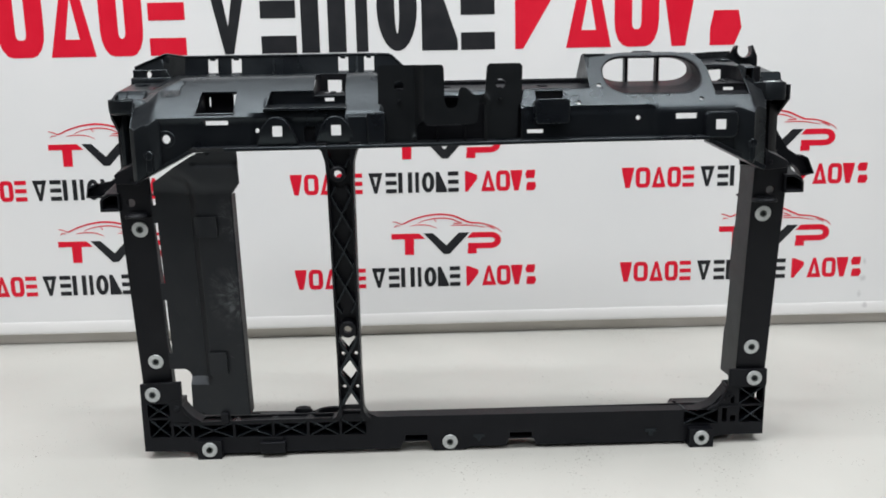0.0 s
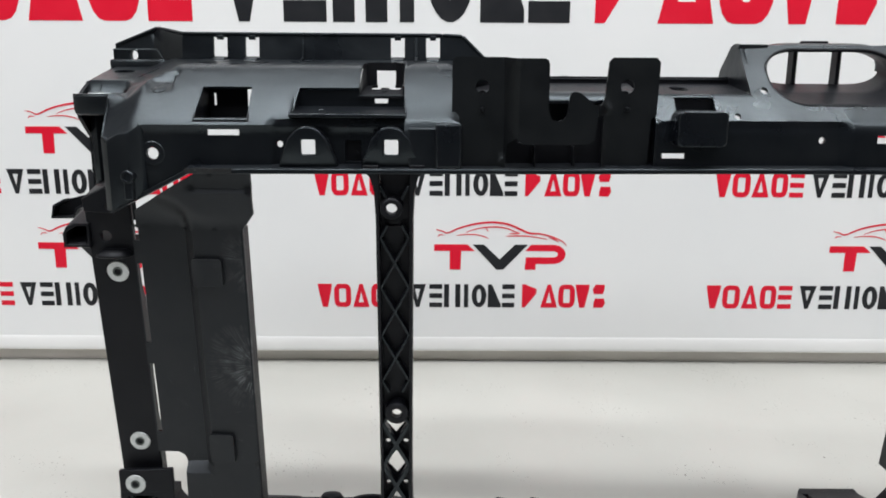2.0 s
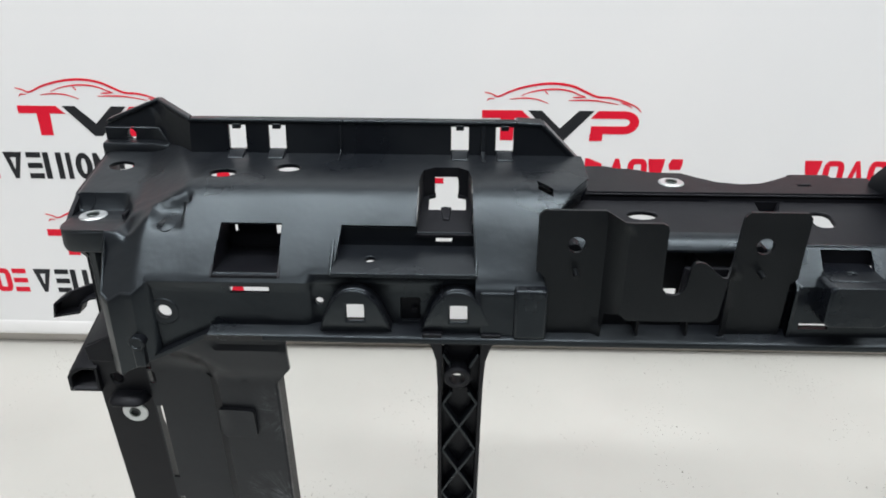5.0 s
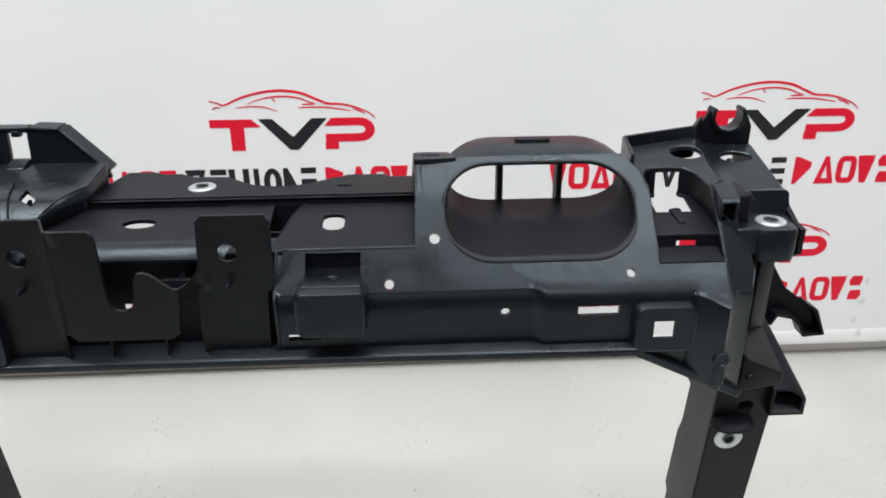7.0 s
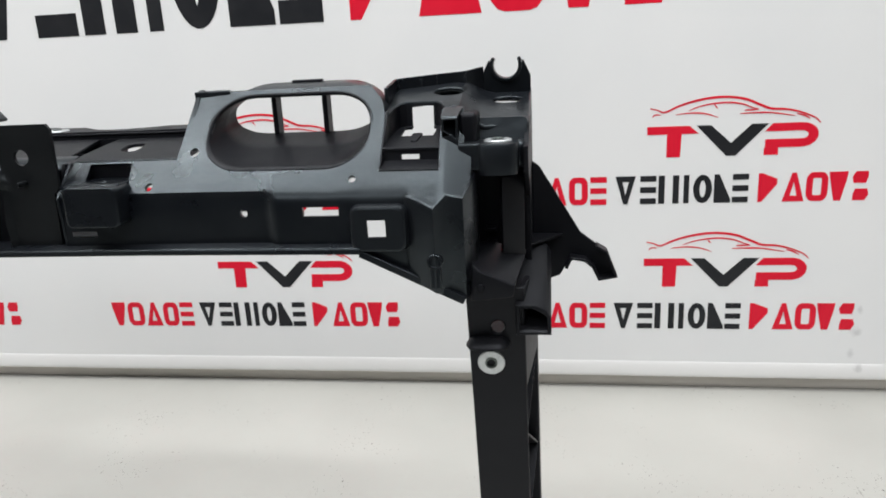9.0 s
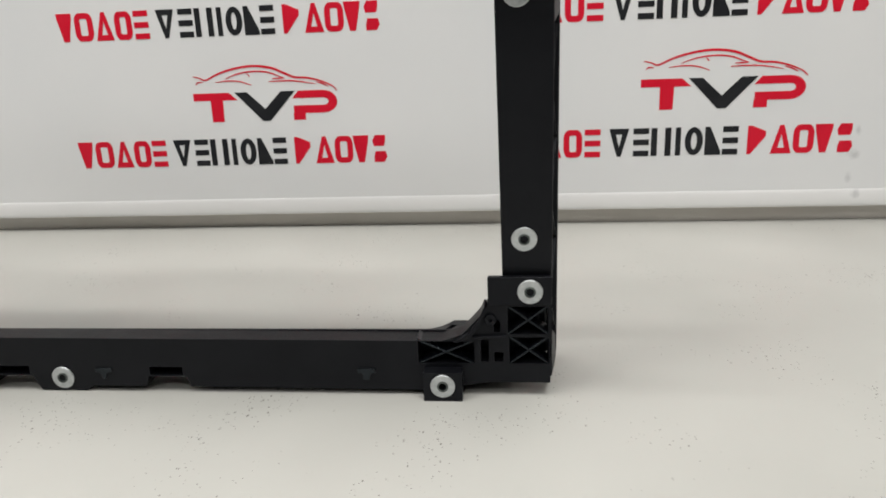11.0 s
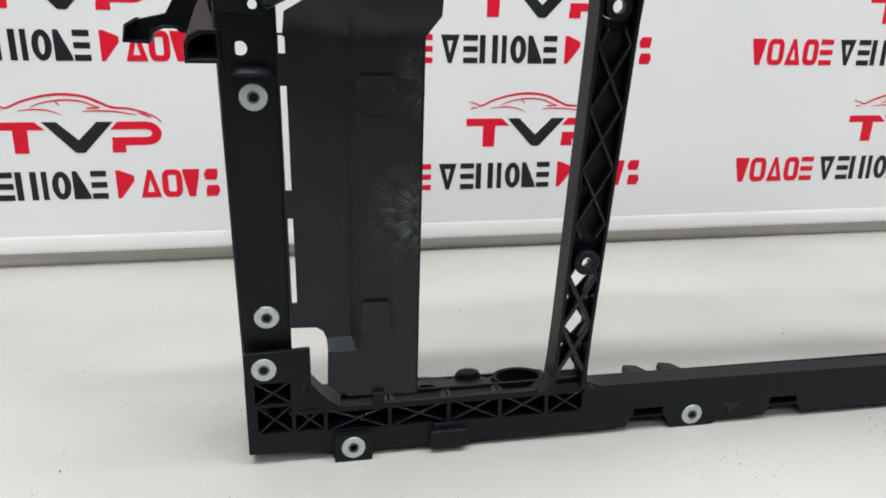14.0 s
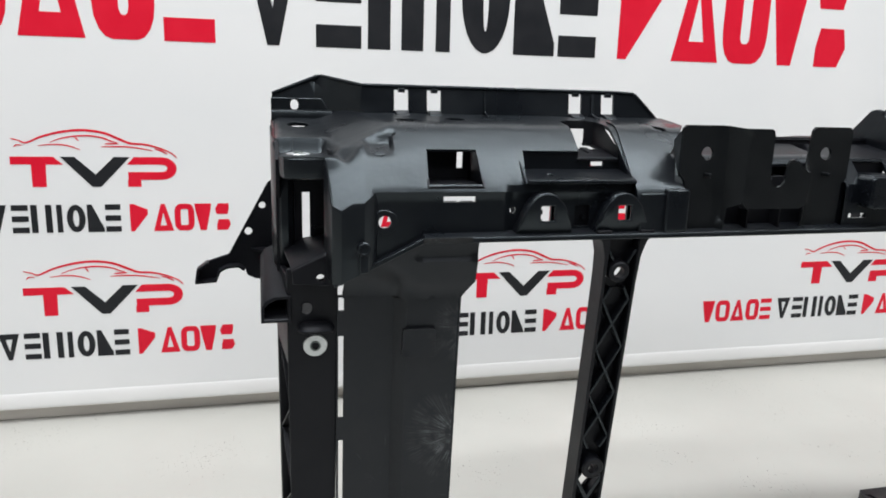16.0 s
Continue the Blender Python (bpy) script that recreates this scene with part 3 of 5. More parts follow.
# thin plates that carry the lower bushes, and the wall beside the left one
part("corner_plate", sheet(upright(-0.0003, 0.05, -0.0003, 0.1), [(-0.377, 0.0743), (-0.327, 0.0750), (-0.327, 0.0985), (-0.377, 0.0965)], th=0.0045), MATT, beam, bevel=0.001)
part("corner_plate", sheet(upright(-0.0030, 0.05, -0.0030, 0.1), [(0.346, 0.0745), (0.393, 0.0745), (0.393, 0.0965), (0.346, 0.0965)], th=0.0050), MATT, beam, bevel=0.001)
# mounting tabs
for x, y in ((-0.296, -0.006), (0.311, -0.011)):
    tab = part("mounting_tab", sheet(upright(y, 0, y, 0.02), rect(x - 0.0148, 0.0, x + 0.0148, 0.0235, 0.001), [disc(x, 0.012, 0.0036)], th=0.018), MATT, beam, bevel=0.0008)
    washer(facing_front(x, y - 0.0006, 0.0125), tab)
washer(facing_front(0.0, -0.0008, 0.0118), beam)
clip = part("locating_clip", box((-0.234, -0.007, 0.0055), (-0.203, 0.004, 0.0205)), MATT, beam, bevel=0.0012)
part("clip_notch", box((-0.231, -0.0025, 0.0195), (-0.206, 0.003, 0.0255)), MATT, clip, bevel=0.0005)
part("moulding_mark", sheet(upright(-0.0012, 0, -0.0012, 0.1), [(0.244, 0.022), (0.258, 0.022), (0.258, 0.018), (0.254, 0.018), (0.253, 0.0125), (0.248, 0.0125), (0.248, 0.018), (0.244, 0.018)], th=0.002), PLASTIC, beam, bevel=0.0003)
part("moulding_mark", sheet(upright(-0.0010, 0, -0.0010, 0.1), [(0.029, 0.0205), (0.043, 0.0205), (0.043, 0.0175), (0.0385, 0.0160), (0.0370, 0.0115), (0.0345, 0.0115), (0.0335, 0.0165), (0.029, 0.0175)], th=0.002), PLASTIC, beam, bevel=0.0003)
part("corner_pin", lathe([(0.0001, 0.002), (0.003, 0.002), (0.0038, 0.0012), (0.0038, -0.01)], facing_front(-0.3335, 0.001, 0.064)), MATT, beam, bevel=0)
part("corner_boss", lathe([(0.0016, -0.004), (0.0016, 0.003), (0.0042, 0.003), (0.0048, 0.002), (0.0048, -0.008)], facing_front(0.3475, 0.001, 0.0625)), MATT, beam, bevel=0)
part("corner_rib", sheet(upright(-0.0040, 0, -0.0040, 0.1), [(0.319, 0.0455), (0.322, 0.0445), (0.333, 0.0500), (0.3405, 0.0590), (0.3445, 0.0720), (0.3430, 0.0735), (0.3380, 0.0615), (0.3310, 0.0525)], th=0.02), MATT, beam, bevel=0.0008)
part("corner_rib", sheet(upright(-0.0030, 0, -0.0030, 0.1), [(0.334, 0.0478), (0.3590, 0.0488), (0.3590, 0.0502), (0.334, 0.0494)], th=0.01), MATT, beam, bevel=0.0004)
part("corner_gusset", sheet(upright(-0.002, 0, -0.002, 0.1), [(-0.328, 0.070), (-0.325, 0.058), (-0.314, 0.0485), (-0.304, 0.0470), (-0.314, 0.0535), (-0.321, 0.061)], th=0.02), MATT, beam, bevel=0.001)
washer(facing_front(-0.362, -0.0008, 0.083), beam)
washer(facing_front(0.377, -0.0038, 0.085), beam)

# uprights
for s in (-1, 1):
    if s < 0:
        x0, x1, xt0, xt1 = -0.3775, -0.341, -0.3785, -0.3395
        face = upright(0.0108, 0.1, -0.0125, 0.345)
    else:
        x0, x1, xt0, xt1 = 0.357, 0.3935, 0.354, 0.3925
        face = upright(0.0035, 0.1, -0.0285, 0.345)
    hx = 0.3635 * s if s < 0 else 0.3745
    top = 0.352 if s < 0 else 0.348
    out = [(x0, 0.078), (x1, 0.078), (xt1, top), (xt0, top)]
    post = part("upright", sheet(face, out, [disc(hx, 0.319, 0.0046)] + ([disc(-0.3532, 0.3462, 0.0038)] if s < 0 else []), th=0.0035), MATT, panel, "tall black plastic side upright", bevel=0.0012)
    depth, dn = 0.058, (0.012 if s < 0 else 0.047)
    inner, outer = ((x1, xt1), (x0, xt0)) if s < 0 else ((x0, xt0), (x1, xt1))
    # wall towards the opening
    fx = inner
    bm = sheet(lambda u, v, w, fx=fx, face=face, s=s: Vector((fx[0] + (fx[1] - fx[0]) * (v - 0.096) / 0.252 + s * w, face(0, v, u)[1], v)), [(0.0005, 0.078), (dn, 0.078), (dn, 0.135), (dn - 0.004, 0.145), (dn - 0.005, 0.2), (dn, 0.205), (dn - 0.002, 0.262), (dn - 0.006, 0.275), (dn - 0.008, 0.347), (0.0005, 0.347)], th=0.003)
    # Lighter plastic than the upright's: the light this wall catches is in the material.
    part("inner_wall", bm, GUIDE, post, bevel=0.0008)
    # ribbed outer side: a web set in, two flanges and zigzag ribs
    fx = outer
    fo = lambda u, v, w, fx=fx, face=face, s=s: Vector((fx[0] + (fx[1] - fx[0]) * (v - 0.096) / 0.252 + s * 0.12 * u - s * w, face(0, v, u)[1], v))
    part("outer_web", sheet(lambda u, v, w, fo=fo: fo(u, v, w + 0.010), [(0.002, 0.02), (depth - 0.004, 0.02), (depth - 0.004, 0.345), (0.002, 0.345)], th=0.002), MATT, post, bevel=0)
    part("rear_flange", sheet(lambda u, v, w, fo=fo: fo(u, v, w), [(depth - 0.006, 0.006), (depth, 0.006), (depth + 0.001, 0.345), (depth - 0.005, 0.345)], th=0.014), MATT, post, bevel=0.0008)
    part("side_cover", sheet(lambda u, v, w, fo=fo: fo(u, v, w), [(0.001, 0.272), (depth - 0.004, 0.280), (depth - 0.004, 0.347), (0.001, 0.347)], th=0.004), MATT, post, bevel=0.0006)
    part("side_foot", sheet(lambda u, v, w, fo=fo: fo(u, v, w), [(0.002, 0.008), (depth * 0.5, 0.004), (depth - 0.004, 0.004), (depth - 0.02, 0.03), (0.002, 0.05)], th=0.004), MATT, post, bevel=0.0006)
    zs = [0.032, 0.072, 0.112, 0.152, 0.192, 0.232, 0.272]
    for i, (a, b) in enumerate(zip(zs, zs[1:])):
        u0, u1 = (0.003, depth - 0.005) if i % 2 else (depth - 0.005, 0.003)
        part("zigzag_rib", bar(fo(u0, a, 0.0012), fo(u1, b, 0.0012), 0.0016, 0.010, (-s, 0, 0)), MATT, post, bevel=0)
    part("inner_shelf", sheet(lambda u, v, w, face=face: Vector((u, face(0, 0.306, v)[1], 0.306 + 0.1 * v - w)), rect(min(x0, xt0) + 0.002, 0.002, max(x1, xt1) - 0.002, 0.048), th=0.002), MATT, post, bevel=0)
    # hood over the upper bush
    cx, cz = (-0.3565, 0.2998) if s < 0 else (0.3675, 0.3038)
    y = face(0, cz, 0)[1]
    plan = [(-1, 0.004), (-1, -0.35), (-0.86, -0.75), (-0.6, -0.95), (0, -1), (0.6, -0.95), (0.86, -0.75), (1, -0.35), (1, 0.004)]
    hood = loft([[Vector((cx + 0.0145 * k * p, y + d + 0.0135 * k * q, cz + h)) for p, q in plan] for k, d, h in ((0.97, 0.001, 0.0018), (1.0, 0.0, 0.0024), (1.0, -0.0002, 0.0036), (0.9, 0.0002, 0.0060), (0.7, 0.002, 0.0085))], cap=True)
    part("bush_hood", hood, MATT, post, bevel=0.0006)
    for wx, wz in (((-0.357, 0.2875), (-0.358, 0.122)) if s < 0 else ((0.369, 0.2915), (0.373, 0.124))):
        washer(facing_front(wx, face(0, wz, 0)[1] - 0.0008, wz, -6), post)
part("step_line", box((-0.3775, 0.0015, 0.1995), (-0.3415, 0.012, 0.2012)), MATT, panel, bevel=0.0004)

# left cooling plate
base = lambda z: 0.006 + (-0.016 - 0.006) * (z - 0.06) / 0.268


def plate_bend(u, v, w):
    back = 0.009 * min(1.0, max(0.0, (v - 0.0965) / 0.0070))
    if u < -0.2950:
        d = -0.005 + back
    elif u < -0.2880:
        d = -0.005 + back * (-0.2880 - u) / 0.007
    else:
        d = -0.005 - 0.0025 * (u + 0.290) / 0.046
    return Vector((u, base(v) + d + w, v))


out = [(-0.3405, 0.1135), (-0.3215, 0.1130), (-0.3165, 0.1095), (-0.3140, 0.103), (-0.3135, 0.096), (-0.3145, 0.066), (-0.306, 0.057), (-0.298, 0.0545), (-0.2445, 0.0545), (-0.2435, 0.328), (-0.3405, 0.329)]
slots = [rect(-0.3392, 0.316, -0.3348, 0.3275), rect(-0.3392, 0.222, -0.3350, 0.295), rect(-0.3388, 0.134, -0.3350, 0.2015)]
side_plate = part("side_plate", sheet(plate_bend, out, slots, th=0.0028, step=0.0045), GUIDE, panel, "tall scuffed black plastic air guide plate")
part("plate_return", sheet(lambda u, v, w: Vector((-0.2440 - w, base(v) - 0.0075 + u, v)), [(0, 0.055), (0.018, 0.055), (0.018, 0.328), (0, 0.328)], th=0.002), MATT, side_plate)
for u0, v0, u1, v1 in ((-0.2895, 0.278, -0.263, 0.3025), (-0.2885, 0.1085, -0.266, 0.137)):
    part("raised_pad", sheet(lambda u, v, w: plate_bend(u, v, w - 0.0036), rect(u0, v0, u1, v1, 0.003), th=0.005, step=0.006), GUIDE, side_plate, bevel=0.001)
part("plate_foot", box((-0.280, -0.004, 0.046), (-0.271, 0.006, 0.0585)), MATT, side_plate, bevel=0.0006)


def flare_bend(u, v, w):
    reach = 0.014 + 0.032 * min(1.0, max(0.0, (-0.275 - u) / 0.045))
    k = min(1.0, max(0.0, (v - 0.3265) / reach))
    k = k * k * (3 - 2 * k)
    out_y = -0.0235 - 0.013 * (v - 0.3275) / 0.048
    press = 0.0032 * min(1.0, max(0.0, (u + 0.2860) / 0.006)) * min(1.0, max(0.0, (v - 0.3590) / 0.004))
    return Vector((u, plate_bend(u, 0.328, 0)[1] * (1 - k) + out_y * k - 0.0004 + press + w, v))


flare = sheet(flare_bend, [(-0.3365, 0.3268), (-0.2445, 0.3265), (-0.2335, 0.341), (-0.2330, 0.3765), (-0.2765, 0.3755), (-0.3345, 0.3425)], th=0.003, step=0.004)
part("flared_guide", flare, GUIDE, panel, "flared black plastic guide under the top beam", bevel=0.0008)

# middle strut
lean = upright(-0.010, 0.06, -0.0475, 0.38)
strut = part("strut", sheet(lambda u, v, w: lean(u - 0.1165 - 0.0125 * (0.38 - v) / 0.32 * 0.25, v, w + 0.010), rect(-0.0125, 0.058, 0.0125, 0.380), [
    [(-0.0098, 0.1515), (-0.001, 0.1405), (0.0078, 0.1525), (0.0, 0.1625)], [(-0.0100, 0.1105), (0.0, 0.0985), (0.0090, 0.1110), (0.0, 0.1230)], [(-0.0095, 0.0635), (0.0095, 0.0635), (0.0, 0.0795)],
    disc(-0.0080, 0.1320, 0.0022), disc(0.0078, 0.1320, 0.0022), disc(-0.0080, 0.0885, 0.0022), disc(0.0078, 0.0885, 0.0022), disc(-0.0028, 0.349, 0.0080), disc(-0.0005, 0.1655, 0.0080)], th=0.003), MATT, panel, "slim black upright strut with crossed ribs", bevel=0.0004)
centre = lambda v: -0.1172 - 0.0028 * (0.38 - v) / 0.32
for s in (-1, 1):
    edge = [(s * 0.0155, 0.050), (s * 0.0145, 0.075), (s * 0.0140, 0.11), (s * 0.0148, 0.34), (s * 0.0158, 0.362), (s * 0.0190, 0.374), (s * 0.0245, 0.3795)]
    inn = [(s * 0.0245, 0.3835), (s * 0.0122, 0.3835), (s * 0.0120, 0.34), (s * 0.0112, 0.11), (s * 0.0112, 0.050)]
    part("strut_rail", sheet(lambda u, v, w: lean(centre(v) + u, v, w), edge + inn, th=0.021), MATT, strut, bevel=0.0007)
    part("strut_fillet", sheet(lambda u, v, w: lean(centre(v) + u, v, w), [(s * 0.0142, 0.070), (s * 0.0155, 0.058), (s * 0.0185, 0.0520), (s * 0.024, 0.0485), (s * 0.0142, 0.046)], th=0.020), MATT, strut, bevel=0.0006)
ZX = [0.0885, 0.132, 0.1745, 0.217, 0.260, 0.303, 0.3455]
for z in ZX:
    for s, lo, hi in [(s, lo, hi) for s in (-1, 1) for lo, hi in (((-1, -0.48), (0.48, 1)) if z in (0.1745, 0.3455) else ((-1, 1),))]:
        a, b = (0.0116 * lo, z + 0.0215 * lo), (0.0116 * hi, z + 0.0215 * hi)
        part("cross_rib", bar(lean(centre(z) + s * a[0], a[1], 0.0012), lean(centre(z) + s * b[0], b[1], 0.0012), 0.0021 if z > 0.15 else 0.0036, 0.0105), PLASTIC, strut, bevel=0.0006)
for x, z, r in ((-0.1195, 0.349, 0.0088), (-0.1183, 0.1655, 0.0102)):
    part("strut_boss", lathe([(0.0046, -0.0050), (0.0044, 0.0012), (0.0050, 0.0022), (r - 0.0012, 0.0022), (r, 0.0012), (r, -0.011)], facing_front(x, lean(0, z, 0)[1], z, -6.5)), MATT, strut, bevel=0)
part("strut_date_plate", sheet(lambda u, v, w: lean(u, v, w + 0.0085), rect(-0.1265, 0.3185, -0.1105, 0.3335, 0.002), th=0.003), MATT, strut, bevel=0.0005)
part("strut_foot", box((-0.1355, 0.003, 0.046), (-0.1045, 0.016, 0.0545)), MATT, strut, bevel=0.001)

# ---- upper beam, left shell ----
PL = Profile([(-0.0345, 0.343), (-0.0372, 0.379), (-0.0372, 0.4103), (-0.0405, 0.4122), (-0.0325, 0.4212), (-0.0215, 0.4333), (-0.0115, 0.4432), (-0.0020, 0.4518), (0.0060, 0.4582), (0.0130, 0.4608), (0.0300, 0.4628), (0.0600, 0.4665)])
lz, ly = PL.by_z, PL.by_y
hump = lambda y: float(np.interp(y, [-0.0605, -0.0405, -0.0325, -0.0215, -0.0115, -0.002, 0.006, 0.013, 0.030, 0.060, 0.092], [0.3890, 0.4120, 0.4212, 0.4333, 0.4432, 0.4518, 0.4582, 0.4608, 0.4628, 0.4665, 0.4713]))


def end_height(x, y):
    """Height of the moulded left end over (x, y): tray, pad, scoop and bush ledge."""
    z = min(hump(y), max(0.4445 + 0.24 * (y - 0.012), 0.449 + 0.40 * (x + 0.3177) + 0.304 * y))
    z -= 0.42 * max(0.0, -0.3215 - x) * min(1.0, max(0.0, (-0.001 - y) / 0.011))
    # flat pad round the hole beside the ridge
    if -0.2955 < x < -0.2655 and y > 0.0155:
        z = max(z, 0.4616 + 0.12 * (y - 0.0155))
    # steep three-cornered facet and the shallow scoop under it
    if 0.0 <= y <= 0.0078 and -0.3177 + 2.92 * y < x < -0.2955:
        z = min(z, 0.4490 + 1.42 * y)
    dx, dy = x + 0.3080, y + 0.0085
    if -0.0125 < dy < 0.0085 and abs(dx) < 0.0100 * (1.0 if dy > -0.001 else max(0.0, 1 - ((dy + 0.001) / 0.0115) ** 2) ** 0.5):
        z = min(z, 0.4382 + 0.50 * (y + 0.0165))
    # ledge of the bush, cut into the corner
    edge = float(np.interp(y, [-0.015, 0.010, 0.022], [-0.3345, -0.3385, -0.3450]))
    m = min(1.0, max(0.0, (edge - x) / 0.004)) * min(1.0, max(0.0, (0.0250 - y) / 0.003)) * min(1.0, max(0.0, (y + 0.0185) / 0.004))
    z += (0.4364 - z) * m
    return z - 110.0 * max(0.0, -0.3800 - x) ** 2


def end_lift(x, y):
    r = 0.0011
    return sum(end_height(x + r * i, y + r * j) - hump(y + r * j) for i in (-1, 0, 1) for j in (-1, 0, 1)) / 9


S_EDGE = ly(-0.0400)
S_UP = ly(-0.0340)


def left_bend(u, v, w):
    push = 0.0035 * min(1.0, max(0.0, (u + 0.2160) / 0.006)) * min(1.0, max(0.0, (lz(0.4185) - v) / 0.005))
    p = PL.bend(u, max(v, S_UP) if u < -0.3166 else v, w, push)
    if v > PL.s[-1]:
        p += float(v - PL.s[-1]) * Vector((0, 1.0, 0.15))
    if u < -0.3166 and v < S_UP:
        p += float(v - S_UP) * Vector((0, 0.6560, 0.7547))
    if u < -0.255 and v > S_EDGE - 0.012 and (u < -0.3166 or v > S_UP):
        p[2] += end_lift(u, p[1])
    return p


FRONT = [(-0.3170, S_EDGE), (-0.3235, S_EDGE - 0.0060), (-0.3315, S_EDGE - 0.0030), (-0.3395, S_EDGE - 0.0045), (-0.3455, S_EDGE + 0.0030), (-0.3490, ly(-0.0135))]
back = float(PL.s[-1])
out = [(-0.3165, lz(0.3590)), (-0.279, lz(0.379)), (-0.066, lz(0.379)), (-0.066, lz(0.44)), (-0.0545, ly(-0.002)), (-0.034, ly(0.025)), (-0.034, back), (-0.312, back), (-0.346, back + 0.0290), (-0.3865, back + 0.0290), (-0.3865, ly(0.0270)), (-0.3822, ly(0.0170)), (-0.3818, ly(-0.0040)), (-0.3790, ly(-0.0110)), (-0.3740, ly(-0.0135))] + FRONT[::-1] + [(-0.3165, S_EDGE)]
alcove = [(-0.1465, lz(0.4435)), (-0.1115, lz(0.4435)), (-0.1115, ly(0.0225)), (-0.1138, ly(0.0345)), (-0.1205, ly(0.0393)), (-0.1368, ly(0.0393)), (-0.1446, ly(0.0345)), (-0.1465, ly(0.0215))]
both = [(-0.1975, lz(0.4215)), (-0.1095, lz(0.4215)), (-0.1105, lz(0.4420))] + alcove[2:] + [(-0.1470, lz(0.4420)), (-0.1945, lz(0.4420))]
holes = [[(-0.2745, lz(0.4185)), (-0.2325, lz(0.4185)), (-0.2330, lz(0.4425)), (-0.2720, lz(0.4425))], rect(-0.2635, lz(0.4052), -0.2385, lz(0.4098)),
         disc(-0.3075, lz(0.391), 0.0048), disc(-0.2078, lz(0.3984), 0.0025, 0.0025), rect(-0.1925, lz(0.3835), -0.1760, lz(0.4060)), rect(-0.1290, lz(0.3835), -0.1110, lz(0.4060)),
         rect(-0.1562, lz(0.3850), -0.1435, lz(0.4018), 0.001), both,
         disc(-0.2800, ly(0.0262), 0.0092, 0.0060), disc(-0.3650, ly(0.0600) - 0.0005, 0.0092, 0.0060), disc(-0.2375, ly(0.0363), 0.0085, 0.0060), [(-0.0682, ly(0.0098)), (-0.0590, ly(0.0042)), (-0.0585, ly(0.0105)), (-0.0682, ly(0.0203))]]
shell = part("left_top_shell", sheet(left_bend, out, holes, th=0.0028, step=0.0029), PLASTIC, panel, "moulded black plastic top shell with pockets and clip holes", bevel=0.0005)

# pocket behind the square window
wy, wz0, wz1 = 0.008, 0.4165, 0.4480
bm = sheet(upright(wy, 0.4, wy, 0.5), rect(-0.2745, wz0, -0.2325, wz1), [rect(-0.2425, 0.4260, -0.2375, 0.4405), rect(-0.2705, 0.4275, -0.2685, 0.4375)], th=0.002)
sheet(level(wz0 + 0.001), rect(-0.2745, -0.0375, -0.2325, wy), th=0.002, bm=bm)
sheet(side(-0.2755), [(-0.038, wz0), (wy, wz0), (wy, wz1 + 0.002), (-0.006, wz1 - 0.003)], th=0.0018, bm=bm)
sheet(side(-0.2330), [(-0.038, wz0), (wy, wz0), (wy, wz1 + 0.002), (-0.006, wz1 - 0.003)], th=0.0018, bm=bm)
part("window_pocket", bm, MATT, shell, "deep square pocket", bevel=0.0003)
# recessed shelf
bm = sheet(level(0.4222, 0.17, -0.041), rect(-0.1985, -0.0415, -0.1085, -0.0100), [disc(-0.1755, -0.026, 0.0030)], th=0.003)
sheet(upright(-0.0105, 0.42, -0.0105, 0.45), [(-0.1985, 0.4215), (-0.1085, 0.4215), (-0.1085, 0.4432), (-0.1115, 0.4432), (-0.1115, 0.4366), (-0.1465, 0.4366), (-0.1465, 0.4432), (-0.1985, 0.4432)], [rect(-0.1345, 0.4300, -0.1240, 0.4343)], th=0.002, bm=bm)
sheet(side(-0.2000), [(-0.040, 0.4195), (-0.0095, 0.4195), (-0.0095, 0.4435), (-0.012, 0.4410)], th=0.002, bm=bm)
sheet(side(-0.1095), [(-0.040, 0.4195), (-0.0095, 0.4195), (-0.0095, 0.4435), (-0.012, 0.4410)], th=0.002, bm=bm)
part("recessed_shelf", bm, PLASTIC, shell, bevel=0.0006)
# alcove with its key-shaped opening
floor_z = lambda y: 0.4378 + 0.18 * y
bay = [(-0.1475, -0.0120), (-0.1105, -0.0120), (-0.1105, 0.0400), (-0.1210, 0.0400), (-0.1210, 0.0368), (-0.1152, 0.0350), (-0.1152, 0.0180), (-0.1405, 0.0180), (-0.1405, 0.0350), (-0.1363, 0.0368), (-0.1363, 0.0400), (-0.1475, 0.0400)]
bm = sheet(lambda u, v, w: Vector((u, v, floor_z(v) - w)), bay, th=0.002)
rim = [left_bend(p[0], p[1], 0.0) for p in alcove]
for run in ([1, 2, 3, 4], [5, 6, 7, 0]):
    loft([[rim[k] for k in run], [Vector((rim[k][0], rim[k][1], floor_z(rim[k][1]) - 0.001)) for k in run]], bm=bm, closed=False)
loft([[rim[4], rim[5]], [Vector((p[0], p[1], 0.4570)) for p in rim[4:6]]], bm=bm, closed=False)
part("keyhole_alcove", bm, MATT, shell, "rounded alcove with a key-shaped opening", bevel=0)
part("alcove_tongue", sheet(lambda u, v, w: Vector((u, v, floor_z(v) + 0.0012 - w)), [(-0.1305, 0.0050), (-0.1262, 0.0050), (-0.1248, 0.0195), (-0.1285, 0.0205), (-0.1322, 0.0195)], th=0.003), MATT, shell, bevel=0.0006)
